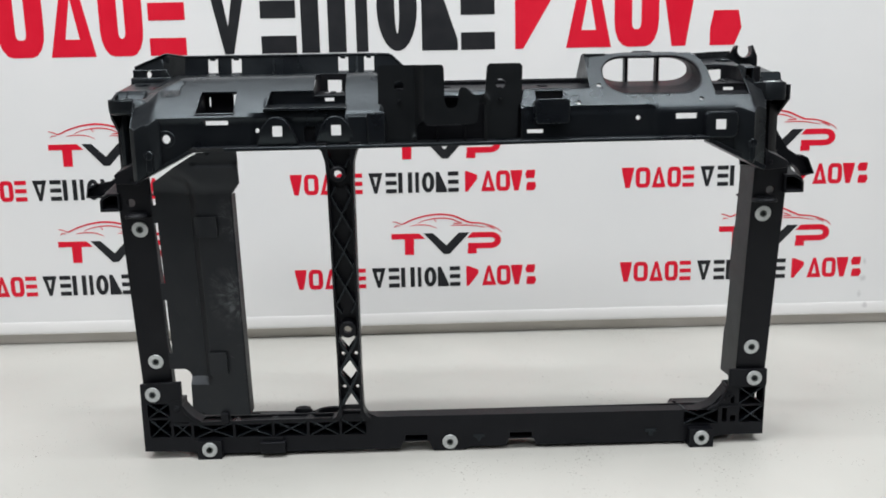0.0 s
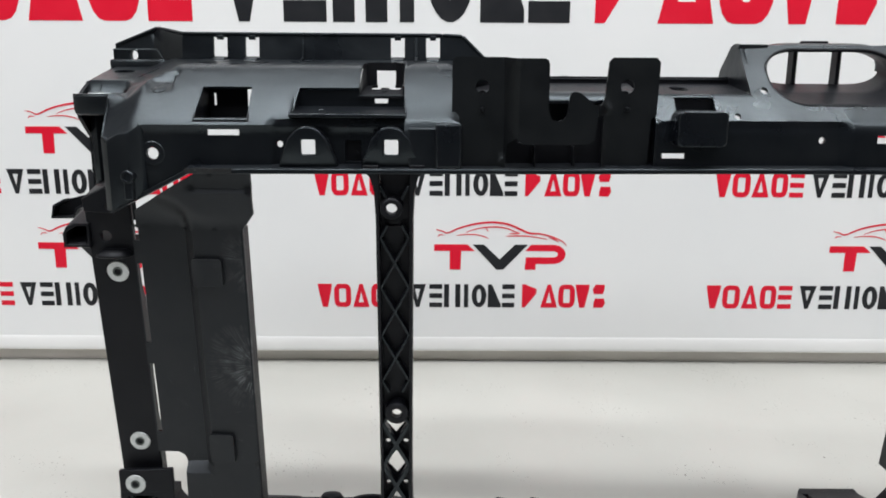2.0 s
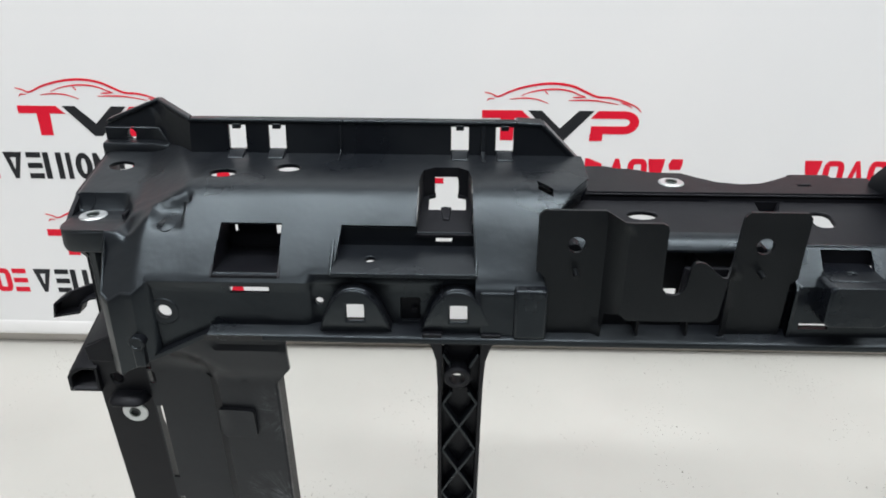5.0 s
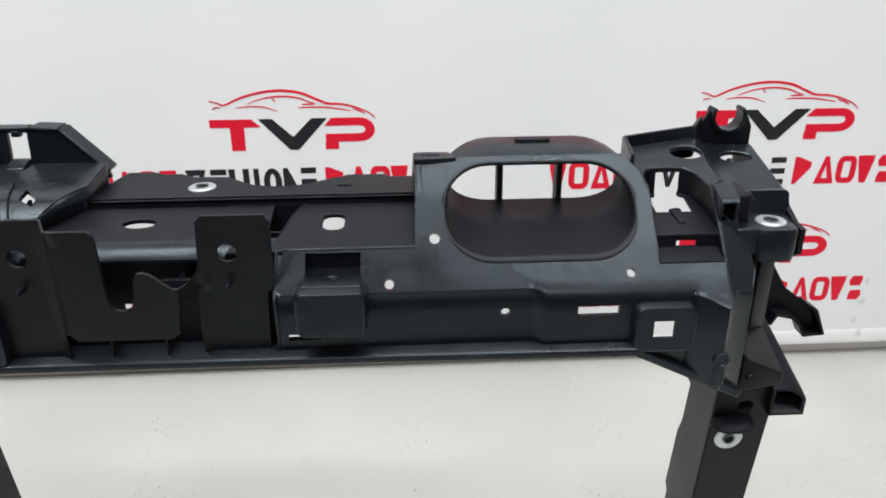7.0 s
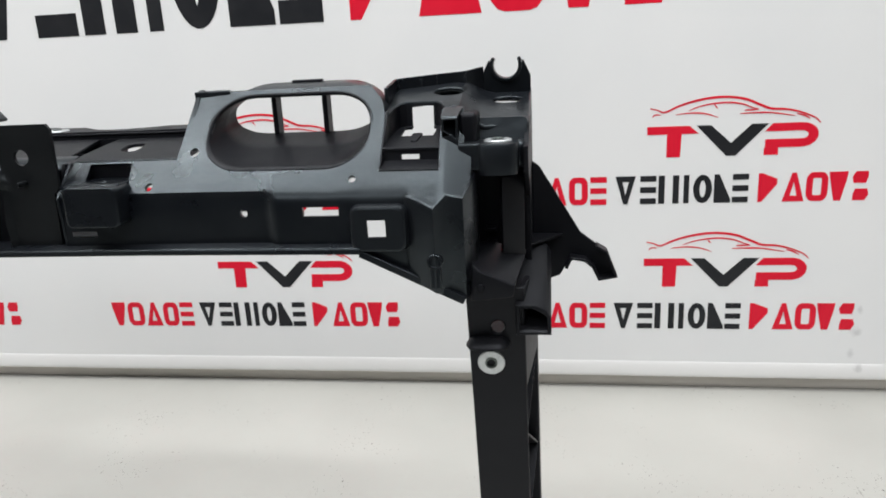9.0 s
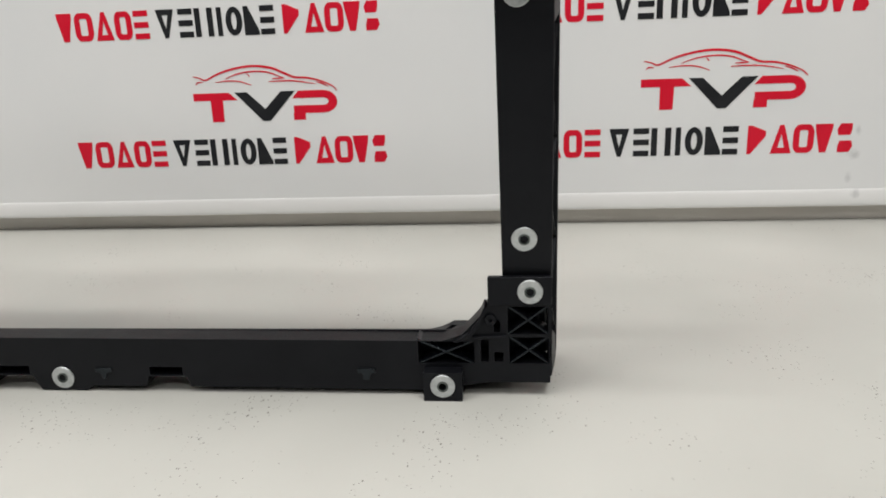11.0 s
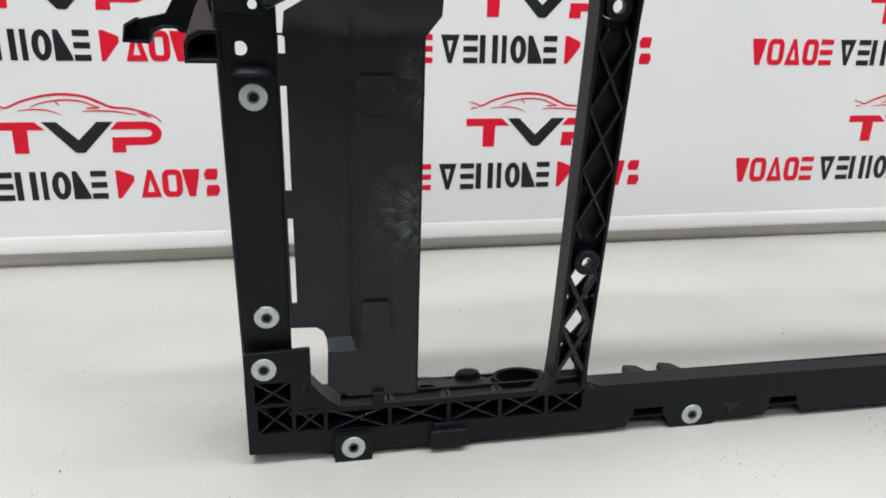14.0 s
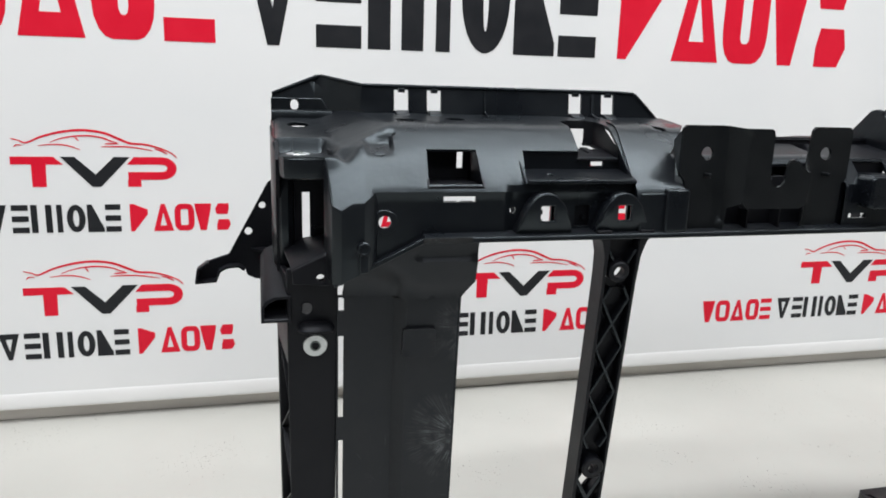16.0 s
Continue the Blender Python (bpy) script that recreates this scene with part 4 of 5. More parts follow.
# clip bosses
for cx in (-0.1843, -0.1200):
    bell = [(cx - 0.0235, 0.3805), (cx + 0.0235, 0.3805), (cx + 0.0205, 0.390), (cx + 0.0150, 0.4035)] + [(cx + 0.0125 * math.cos(radians(a)), 0.4035 + 0.0095 * math.sin(radians(a))) for a in range(20, 161, 20)] + [(cx - 0.0150, 0.4035), (cx - 0.0205, 0.390)]
    f = lambda u, v, w: Vector((u, -0.0415 - 0.0050 * min(1.0, max(0.0, (v - 0.379) / 0.010)) + w, v))
    bm = sheet(f, bell, [rect(cx - 0.0045, 0.3915, cx + 0.0063, 0.4028)], th=0.0030)
    sheet(lambda u, v, w: f(u, v, w + 0.0030), bell, [rect(cx - 0.0105, 0.3860, cx + 0.0105, 0.4060)], th=0.0085, bm=bm)
    part("clip_boss", bm, PLASTIC, shell, "bell-shaped raised boss round a square hole", bevel=0.0014, segments=3)
part("pocket_back", box((-0.1580, -0.0290, 0.380), (-0.1420, -0.0275, 0.406)), MATT, shell, bevel=0)
part("pocket_peg", lathe([(0.0001, 0.0), (0.0018, 0.0), (0.0018, -0.01)], facing_front(-0.1475, -0.032, 0.3915)), MATT, shell, bevel=0)
part("round_boss", lathe([(0.0048, -0.003), (0.0048, 0.0006), (0.0088, 0.0006), (0.0096, 0.0), (0.0096, -0.002)], facing_front(-0.3075, -0.0372, 0.391)), PLASTIC, shell, bevel=0)
part("shell_end", sheet(side(-0.0680), [(-0.0385, 0.379), (-0.020, 0.379), (0.0, 0.42), (0.02, 0.44), (0.02, 0.456), (0.004, 0.4515), (-0.010, 0.441), (-0.0385, 0.4145)], th=0.002), PLASTIC, shell, bevel=0.0004)
end_line = [(-0.066, lz(0.44)), (-0.0545, ly(-0.002)), (-0.034, ly(0.025)), (-0.034, back)]
rim = [left_bend(u, v, 0.001) for u, v in dense(end_line + end_line[::-1], 0.006)]
rim = rim[:len(rim) // 2 + 1]
part("shell_skirt", loft([rim, [Vector((p[0] - 0.003, p[1], min(p[2] - 0.003, 0.4440))) for p in rim]], closed=False), PLASTIC, shell, bevel=0, solid=0.0018)
# stepped blocks beside the latch
part("front_block", box((-0.1060, -0.0460, 0.3810), (-0.0825, -0.030, 0.4122)), PLASTIC, shell, bevel=0.0016, segments=3)
part("front_block", box((-0.0850, -0.0488, 0.3810), (-0.0648, -0.030, 0.4155)), PLASTIC, shell, bevel=0.002, segments=3)
# saddle between hump and latch
saddle = [Profile([(-0.0455, 0.4030), (-0.0450, 0.4130), (-0.034, 0.4232), (-0.012, 0.4450), (0.004, 0.4588), (0.012, 0.4622), (0.03, 0.4640)])]
part("saddle", sheet(lambda u, v, w: saddle[0].bend(u, v, w), [(-0.1090, 0.0), (-0.0665, 0.0), (-0.0660, 0.040), (-0.0700, 0.065), (-0.0790, saddle[0].s[-1]), (-0.1040, saddle[0].s[-1]), (-0.1085, 0.05)], th=0.004, step=0.006), PLASTIC, shell, bevel=0.0025, segments=3)
# left end: button in the scoop, faceted pillar, rounded outer strip, front of the bush ledge
part("scoop_button", lathe([(0.0001, 0.0014), (0.0040, 0.0012), (0.0058, 0.0004), (0.0064, -0.002)], Matrix.Translation((-0.3080, -0.0118, 0.4402)) @ pose(0, 0, 0, 24)), PLASTIC, shell, bevel=0)
heads = [left_bend(x, v, 0.0) for x, v in FRONT]
heads.insert(0, Vector((-0.3140, -0.0362, heads[0][2])))
feet = (0.3605, 0.3590, 0.3550, 0.3515, 0.3460, 0.3460, 0.3480)
rings = [[Vector((p[0], p[1] - 0.0006, z)) for p, z in zip(heads, feet)]] + [[p + Vector((0, dy, -dz)) for p in heads] for dz, dy in ((0.0034, -0.0006), (0.0012, -0.0003), (0.0002, 0.0008))]
part("corner_pillar", loft(rings, closed=False), PLASTIC, shell, "faceted corner pillar", bevel=0.0008, solid=0.002)
part("pillar_pin", lathe([(0.0001, 0.0024), (0.0030, 0.0024), (0.0034, 0.0030), (0.0044, 0.0030), (0.0050, 0.0024), (0.0050, -0.004)], facing_front(-0.3240, -0.0470, 0.3735)), PLASTIC, shell, bevel=0)
part("pin_rail", box((-0.3275, -0.0490, 0.3555), (-0.3205, -0.0390, 0.3735)), PLASTIC, shell, bevel=0.001)
strip = [(-0.3705, 0.0460), (-0.3708, 0.0260), (-0.3722, 0.0200), (-0.3755, 0.0180), (-0.3800, 0.0195), (-0.3835, 0.0245), (-0.3858, 0.0330), (-0.3866, 0.0480), (-0.3868, 0.0700)]
rim_z = lambda x, y: hump(y) + end_lift(x, y)
rings = [[Vector((x, y, z)) for x, y in strip] for z in (0.346, 0.380, 0.410)] + [[Vector((x, y + dy, rim_z(x + 0.0006, y + dy + 0.0004) - dz)) for x, y in strip] for dz, dy in ((0.0030, 0.0), (0.0010, 0.0004), (0.0002, 0.0012))]
part("corner_strip", loft(rings, closed=False), PLASTIC, shell, "rounded outer edge of the corner", bevel=0, solid=0.0016)
pad = [(-0.3820, 0.0180), (-0.3816, -0.0040), (-0.3788, -0.0110), (-0.3740, -0.0136), (-0.3560, -0.0136), (-0.3490, -0.0130), (-0.3470, 0.0180)]
rings = [[Vector((x + k * (-0.3640 - x), y + k * (0.0050 - y), z)) for x, y in pad] for k, z in ((0.06, 0.4360), (0.0, 0.4344), (0.0, 0.4240), (0.05, 0.4205), (0.16, 0.4192), (0.98, 0.4190))]
part("ledge_front", loft(rings, closed=True), PLASTIC, shell, "rounded pad under the bush", bevel=0)
# ridge along the back
ridge_y = lambda x: 0.0605 if x > -0.312 else (0.0605 + (-0.312 - x) * 0.85 if x > -0.346 else 0.0894)
fr = lambda u, v, w: Vector((u, ridge_y(u) + 0.12 * (v - 0.466) + w, v))
top = [(-0.033, 0.4560), (-0.034, 0.4600), (-0.062, 0.4875), (-0.080, 0.4885), (-0.312, 0.4890), (-0.345, 0.4960), (-0.385, 0.4800), (-0.385, 0.4555)]
notches = [rect(c - 0.0062, 0.4690, c + 0.0062, 0.4860) for c in (-0.2785, -0.2500, -0.1200, -0.0885)] + [disc(-0.3665, 0.4715, 0.0038, 0.0050)]
ridge = part("rear_ridge", sheet(fr, top + [(-0.312, 0.4600), (-0.20, 0.4600)], notches, th=0.0028, step=0.012), PLASTIC, panel, "upright rear ridge with four square notches", bevel=0.0007)
bm = bmesh.new()
for (xa, za), (xb, zb) in zip(top[1:6], top[2:7]):
    bar(fr(xa, za, -0.0012), fr(xb, zb, -0.0012), 0.0032, 0.0150 if xa > -0.07 else 0.0085, bm=bm)
part("ridge_lip", bm, PLASTIC, ridge, bevel=0.0013, segments=3)
for c in (-0.2785, -0.2500, -0.1200, -0.0885):
    ramp = [[Vector((c + k * 0.0058, y, z)) for y, z in ((0.0490, 0.4620), (0.0500, 0.4662), (0.0602, 0.4695), (0.0602, 0.4620))] for k in (-1, 1)]
    part("notch_ramp", loft(ramp, cap=True), PLASTIC, ridge, bevel=0.0008)
    part("notch_tooth", box((c - 0.0028, 0.0605, 0.4838), (c + 0.0028, 0.0650, 0.4875)), PLASTIC, ridge, bevel=0.0005)
for x, w in ((-0.2055, 0.0016), (-0.1050, 0.0030)):
    part("ridge_rib", sheet(side(x), [(0.0615, 0.4620), (0.0480, 0.4620), (0.0480, 0.4660), (0.0590, 0.4690), (0.0625, 0.4870)], th=w), PLASTIC, ridge, bevel=0.0004)
bm = sheet(lambda u, v, w: Vector((u, 0.0864 - 0.4 * max(0.0, u + 0.3490) + w, v)), [(-0.3860, 0.4660), (-0.3370, 0.4660), (-0.3440, 0.4770), (-0.3860, 0.4770)], [disc(-0.3665, 0.4712, 0.0034, 0.0044)], th=0.0022, step=0.006)
part("ridge_band", bm, PLASTIC, ridge, "stepped band at the foot of the ridge", bevel=0.0009)
foot = [[Vector((x, y - k, z)) for y, z in ((0.0866, 0.4668), (0.0800, 0.4662), (0.0792, 0.4648), (0.0792, 0.4580))] for x, k in ((-0.3860, 0), (-0.3600, 0), (-0.3480, 0.0004), (-0.3400, 0.0036), (-0.3350, 0.0030))]
part("band_foot", loft(foot, closed=False), PLASTIC, ridge, bevel=0.0006, solid=0.0012)
# bottom lip of the whole upper beam
lip = loft([[Vector((x, y + a, z + b)) for a, b in ((-0.006, 0.0), (-0.006, 0.0036), (-0.004, 0.0048), (0.014, 0.0075), (0.014, 0.0))] for x, y, z in ((-0.279, -0.0415, 0.3760), (-0.14, -0.0425, 0.3765), (0.0, -0.044, 0.3772), (0.15, -0.0465, 0.3785), (0.292, -0.0485, 0.3786))], cap=True)
part("bottom_lip", lip, PLASTIC, panel, "narrow lip along the lower edge", bevel=0.0008)
part("diagonal_lip", bar((-0.345, -0.040, 0.3445), (-0.277, -0.044, 0.3785), 0.0035, 0.010), PLASTIC, panel, bevel=0.0006)
part("diagonal_lip", bar((0.291, -0.052, 0.3785), (0.356, -0.050, 0.3460), 0.0050, 0.014), PLASTIC, panel, bevel=0.0008)
part("moulded_grip", sheet(upright(-0.0490, 0.37, -0.0490, 0.39), rect(-0.280, 0.3770, -0.243, 0.3806), th=0.001), SCUFF, panel, "scratched strip on the lip", bevel=0)

# ---- middle: front wall, latch bracket, deck ----
wall = part("middle_front_wall", sheet(upright(-0.0330, 0.378, -0.0310, 0.44), [(-0.067, 0.378), (0.086, 0.378), (0.086, 0.424), (0.0205, 0.424), (0.0185, 0.4005), (-0.020, 0.4005), (-0.022, 0.424), (-0.067, 0.424)], th=0.003), MATT, panel, bevel=0.0006)
part("wall_rib", box((-0.0085, -0.0440, 0.380), (-0.0070, -0.032, 0.398)), MATT, wall, bevel=0.0002)
part("wall_rib", box((0.0220, -0.0440, 0.380), (0.0235, -0.032, 0.398)), MATT, wall, bevel=0.0002)
part("latch_well", sheet(upright(-0.004, 0.38, -0.004, 0.45), [(-0.066, 0.384), (-0.014, 0.384), (-0.014, 0.3955), (0.026, 0.3955), (0.026, 0.384), (0.090, 0.384), (0.090, 0.440), (-0.066, 0.440)], th=0.002), MATT, wall, bevel=0)
part("well_side", sheet(side(-0.0340), rect(-0.031, 0.398, -0.003, 0.438), th=0.002), MATT, wall, bevel=0)
part("well_side", sheet(side(0.0300), rect(-0.031, 0.384, -0.003, 0.424), th=0.002), MATT, wall, bevel=0)
part("well_side", sheet(side(0.0660), rect(-0.031, 0.398, -0.003, 0.438), th=0.002), MATT, wall, bevel=0)
ramp = lambda t: min(1.0, max(0.0, t))
fb = lambda u, v, w: Vector((u, -0.0415 - 0.0150 * ramp((u + 0.0330) / 0.0085) * ramp((0.0450 - u) / 0.0070) + w, v))
out = [(-0.0225, 0.4045), (-0.0190, 0.4005), (0.0310, 0.4005), (0.0355, 0.4035), (0.0375, 0.4215), (0.0445, 0.4225), (0.0435, 0.4000), (0.0440, 0.3800), (0.0800, 0.3800), (0.0815, 0.4190), (0.0855, 0.4230), (0.0865, 0.4620), (0.0835, 0.4655), (0.0505, 0.4655), (0.0475, 0.4625), (0.0455, 0.4360), (0.0440, 0.4325), (0.0405, 0.4300), (0.0350, 0.4300), (0.0310, 0.4330), (0.0270, 0.4368), (0.0240, 0.4390), (0.0205, 0.4400), (0.0178, 0.4396), (0.0160, 0.4370), (0.0152, 0.4310), (0.0146, 0.4250), (0.0138, 0.4220), (0.0115, 0.4192), (0.0076, 0.4180), (0.0037, 0.4188), (0.0014, 0.4213), (0.0002, 0.4265), (0.0000, 0.4600), (-0.0012, 0.4628), (-0.0035, 0.4640), (-0.0250, 0.4640), (-0.0330, 0.4655), (-0.0690, 0.4655), (-0.0720, 0.4630), (-0.0722, 0.4270), (-0.0668, 0.4210), (-0.0655, 0.3800), (-0.0310, 0.3800), (-0.0300, 0.4000), (-0.0240, 0.4050)]
latch = part("latch_bracket", sheet(fb, out, [disc(-0.0490, 0.4435, 0.0053), disc(0.0622, 0.4440, 0.0053)], th=0.0025, step=0.005), STEEL, panel, "black painted steel bonnet latch bracket", bevel=0.0007)
part("latch_side_flange", sheet(lambda u, v, w: Vector((-0.0725 + 0.35 * u + w, -0.040 + u, v)), [(0.0, 0.424), (0.020, 0.438), (0.026, 0.452), (0.0, 0.462)], th=0.0022), STEEL, latch, bevel=0.0005)
for x, z in ((-0.0490, 0.4265), (0.0618, 0.4270)):
    part("latch_pin", lathe([(0.0001, 0.008), (0.0012, 0.008), (0.0017, 0.0065), (0.0017, -0.002)], facing_front(x, -0.0415, z)), STEEL, latch, bevel=0)
# Black plugs added behind the latch holes to stand in for their shade.
for x in (-0.0490, 0.0622):
    part("hole_darkener", lathe([(0.0001, 0.0), (0.0034, 0.0), (0.0040, -0.0006), (0.0040, -0.008)], facing_front(x, -0.0335, 0.4370)), MATT, latch, bevel=0)
# deck behind the latch
dz = lambda y: 0.4425 + 0.20 * y
deck = sheet(lambda u, v, w: Vector((u, v, dz(v) - w)), [(-0.068, -0.018), (0.078, -0.018), (0.078, 0.024), (-0.068, 0.024)], [disc(0.0, 0.0065, 0.0098, 0.0048)], th=0.003, step=0.012)
deck = part("middle_deck", deck, MATT, panel, bevel=0.0006)
side_plan = [(0.0800, -0.0250), (0.1660, -0.0250), (0.1700, 0.025), (0.0945, 0.025), (0.0900, 0.012), (0.0850, -0.010)]
part("side_deck", sheet(lambda u, v, w: Vector((u, v, dz(v) - 0.0004 - w)), side_plan, [rect(0.1090, -0.0040, 0.1220, 0.0130, 0.005)], th=0.003, step=0.012), MATT, deck, "raised part of the deck beside the latch", bevel=0.0008)
edge = [(0.0945, 0.025), (0.0900, 0.012), (0.0850, -0.010), (0.0800, -0.0265)]
part("deck_step", loft([[Vector((x, y, dz(y) - 0.0008)) for x, y in edge], [Vector((x - 0.0035, y, dz(y) - 0.022)) for x, y in edge]], closed=False), MATT, deck, bevel=0, solid=0.0016)
part("step_back", sheet(upright(0.0245, 0.4, 0.0245, 0.45), rect(0.048, 0.404, 0.098, 0.4470), th=0.0015), MATT, deck, bevel=0)
part("well_floor", sheet(level(0.4190, 0.15, 0.0), rect(0.066, -0.024, 0.094, 0.026), th=0.002), MATT, deck, bevel=0)
part("deck_edge", loft([[Vector((x, y, z)) for y, z in ((-0.0125, 0.4402), (-0.0175, 0.4390), (-0.0215, 0.4362), (-0.0238, 0.4330), (-0.0238, 0.4312), (-0.0215, 0.4308), (-0.0160, 0.4350))] for x in (-0.067, 0.0845)], cap=True), PLASTIC, deck, "rolled front edge of the deck", bevel=0)
rear = [(-0.066, 0.026), (0.1700, 0.026), (0.1700, 0.062), (0.150, 0.062), (0.130, 0.064), (0.113, 0.063), (0.102, 0.055), (0.090, 0.048), (0.076, 0.046), (0.060, 0.050), (0.048, 0.060), (0.040, 0.068), (0.018, 0.069), (0.010, 0.074), (-0.004, 0.076), (-0.012, 0.081), (-0.030, 0.081), (-0.034, 0.060), (-0.066, 0.058)]
rail = part("rear_rail", sheet(level(0.4515, 0.02, 0.03), rear, [disc(0.028, 0.047, 0.0040), rect(0.1145, 0.0440, 0.1240, 0.0475)], th=0.003, step=0.012), MATT, panel, "flat rear rail with a wavy edge", bevel=0.0006)
part("rail_front", sheet(upright(0.026, 0.4, 0.026, 0.5), rect(-0.060, 0.4440, 0.170, 0.4500), th=0.002), MATT, rail, bevel=0)
bm = bmesh.new()
for a, b in zip(rear[2:-2], rear[3:-1]):
    bar((a[0], a[1] - 0.001, 0.4395), (b[0], b[1] - 0.001, 0.4395), 0.0022, 0.0125, (0, 0, 1), bm=bm)
part("rail_skirt", bm, MATT, rail, bevel=0.0003)
part("rail_tab", box((-0.006, 0.066, 0.4450), (0.008, 0.082, 0.4510)), MATT, rail, bevel=0.002)
part("rail_tab", box((0.116, 0.058, 0.4450), (0.148, 0.072, 0.4515)), MATT, rail, bevel=0.003)
part("rail_rib", box((-0.056, 0.0265, 0.4505), (0.165, 0.0282, 0.4528)), MATT, rail, bevel=0.0004)
washer(Matrix.Translation((0.028, 0.0475, 0.4528)), rail, 0.0088)

# ---- upper beam, right shell with the air duct ----
PR = Profile([(-0.0440, 0.343), (-0.0475, 0.379), (-0.0475, 0.4140), (-0.0265, 0.4370), (0.0140, 0.4785)])
rz = PR.by_z


R_EDGE = rz(0.4132)
R_UP = rz(0.4215)


def right_bend(u, v, w):
    p = PR.bend(u, max(v, R_UP) if u > 0.3236 else v, w, 0.0035 * min(1.0, max(0.0, (0.2360 - u) / 0.006)) * min(1.0, max(0.0, (rz(0.4185) - v) / 0.006)))
    if u > 0.3236:
        if v < R_UP:
            p += float(v - R_UP) * Vector((0, 0.674, 0.7385))
        p[1] += 0.55 * max(0.0, u - 0.3425)
    return p


S0, S1 = rz(0.4295), rz(0.4750)
oval = rect(0.1810, S0, 0.2945, S1, 0.0285, 8)
R_FRONT = [(0.3240, R_EDGE), (0.3310, R_EDGE - 0.0035), (0.3390, R_EDGE - 0.0085), (0.3460, R_EDGE + 0.0006), (0.3560, R_EDGE - 0.0030), (0.3608, rz(0.4215))]
out = [(0.0845, rz(0.379)), (0.290, rz(0.379)), (0.3235, rz(0.3608)), (0.3235, R_EDGE)] + R_FRONT + [(0.3605, rz(0.4330)), (0.3560, rz(0.4390)), (0.3545, rz(0.4610)), (0.3480, rz(0.4640)), (0.3405, rz(0.4620)), (0.3412, rz(0.4280)), (0.3030, rz(0.4280)), (0.3030, rz(0.460)), (0.299, rz(0.470)), (0.290, PR.s[-1]), (0.1655, PR.s[-1]), (0.1640, rz(0.4380)), (0.0900, rz(0.4380)), (0.0845, rz(0.420))]
holes = [oval[::-1], disc(0.1752, rz(0.4415), 0.0030, 0.0036), disc(0.1490, rz(0.4220), 0.0026, 0.0032), disc(0.2862, rz(0.4240), 0.0026), disc(0.2142, rz(0.4040), 0.0026), rect(0.2550, rz(0.4020), 0.2785, rz(0.4080)), rect(0.2925, rz(0.3800), 0.3145, rz(0.4060)), rect(0.0910, rz(0.3895), 0.1090, rz(0.3935)), rect(0.1020, rz(0.4260), 0.1330, rz(0.4362))]
rshell = part("right_top_shell", sheet(right_bend, out, holes, th=0.0028, step=0.0028), PLASTIC, panel, "moulded black plastic top shell round an oval air duct", bevel=0.0005)
part("shell_rim", bar((0.0890, -0.0262, 0.4368), (0.1642, -0.0262, 0.4368), 0.0034, 0.0026), PLASTIC, rshell, bevel=0.0011, segments=3)
part("shell_end", sheet(side(0.0845), [(-0.0440, 0.379), (-0.0025, 0.379), (-0.0025, 0.4400), (-0.015, 0.4385), (-0.0260, 0.4370), (-0.0455, 0.4165)], th=0.002), PLASTIC, rshell, bevel=0.0004)
part("bump_box", loft([[Vector((x + k * (0.1170 - x), y, z)) for x, z in rect(0.0975, 0.3995, 0.1365, 0.4255, 0.004)] for k, y in ((0, -0.040), (0, -0.0545), (0.04, -0.0575), (0.10, -0.0585))], cap=True), PLASTIC, rshell, "raised rubber-stop block", bevel=0.0006)
part("bump_top", sheet(lambda u, v, w: Vector((u, v, 0.4262 - w)), rect(0.1010, -0.050, 0.1340, -0.022), [disc(0.1175, -0.040, 0.0026)], th=0.003), PLASTIC, rshell, bevel=0.0008)
part("bump_recess", box((0.0970, -0.0255, 0.4250), (0.1380, -0.0235, 0.4385)), MATT, rshell, bevel=0)
fs = lambda u, v, w: Vector((u, -0.0538 + w, v))
ring = rect(0.2865, 0.3800, 0.3225, 0.4090, 0.006)
boss = part("square_boss", loft([[Vector((0.3045 + (u - 0.3045) * k, y, 0.3945 + (v - 0.3945) * k)) for u, v in ring] for k, y in ((1.06, -0.0455), (1.03, -0.0490), (1.0, -0.0520), (0.96, -0.0534), (0.90, -0.0538))]), PLASTIC, rshell, "raised boss round a square hole", bevel=0)
inner = [(0.3045 + (u - 0.3045) * 0.91, 0.3945 + (v - 0.3945) * 0.91) for u, v in ring]
part("boss_face", sheet(fs, inner, [rect(0.2975, 0.3895, 0.3092, 0.4003)], th=0.0025), PLASTIC, boss, bevel=0.0005)
# tunnel of the duct
f0 = [right_bend(p[0], p[1], 0.0) for p in oval]
mid, ends = [], []
for (u, v), p in zip(oval, f0):
    t = (v - S0) / (S1 - S0)
    e = Vector((0.2385 + (u - 0.2378) * 0.94, 0.0240 + 0.006 * t, 0.4465 + 0.0290 * t))
    ends.append(e)
    mid.append(p.lerp(e, 0.10) + Vector((0, 0.002, -0.0006)))
duct = part("air_duct", loft([f0, mid, [a.lerp(b, 0.5) for a, b in zip(mid, ends)], ends]), MATT, rshell, "oval air duct with a hooped rim", bevel=0, solid=0.0022)
hoop = []
for grow, back in ((0.0040, 0.0), (0.0070, 0.003), (0.0085, 0.020), (0.0080, 0.029), (0.0030, 0.029), (0.0020, 0.004)):
    loop = rect(0.1845 - grow, 0.0, 0.2945 + grow, S1 - S0 + grow, 0.0285 + grow, 8)
    ring = []
    for u, v in loop:
        p = right_bend(u, min(S0 + v, PR.s[-1] + 0.001), 0.0)
        over = max(0.0, S0 + v - PR.s[-1])
        ring.append(Vector((p[0], p[1] + over * 0.4 + back * (0.4 + 0.6 * v / (S1 - S0)), p[2] + over * 0.8 + 0.02 * back)))
    hoop.append(ring)
n = len(hoop[0])
keep = [i for i in range(n) if hoop[0][i][2] > 0.452]
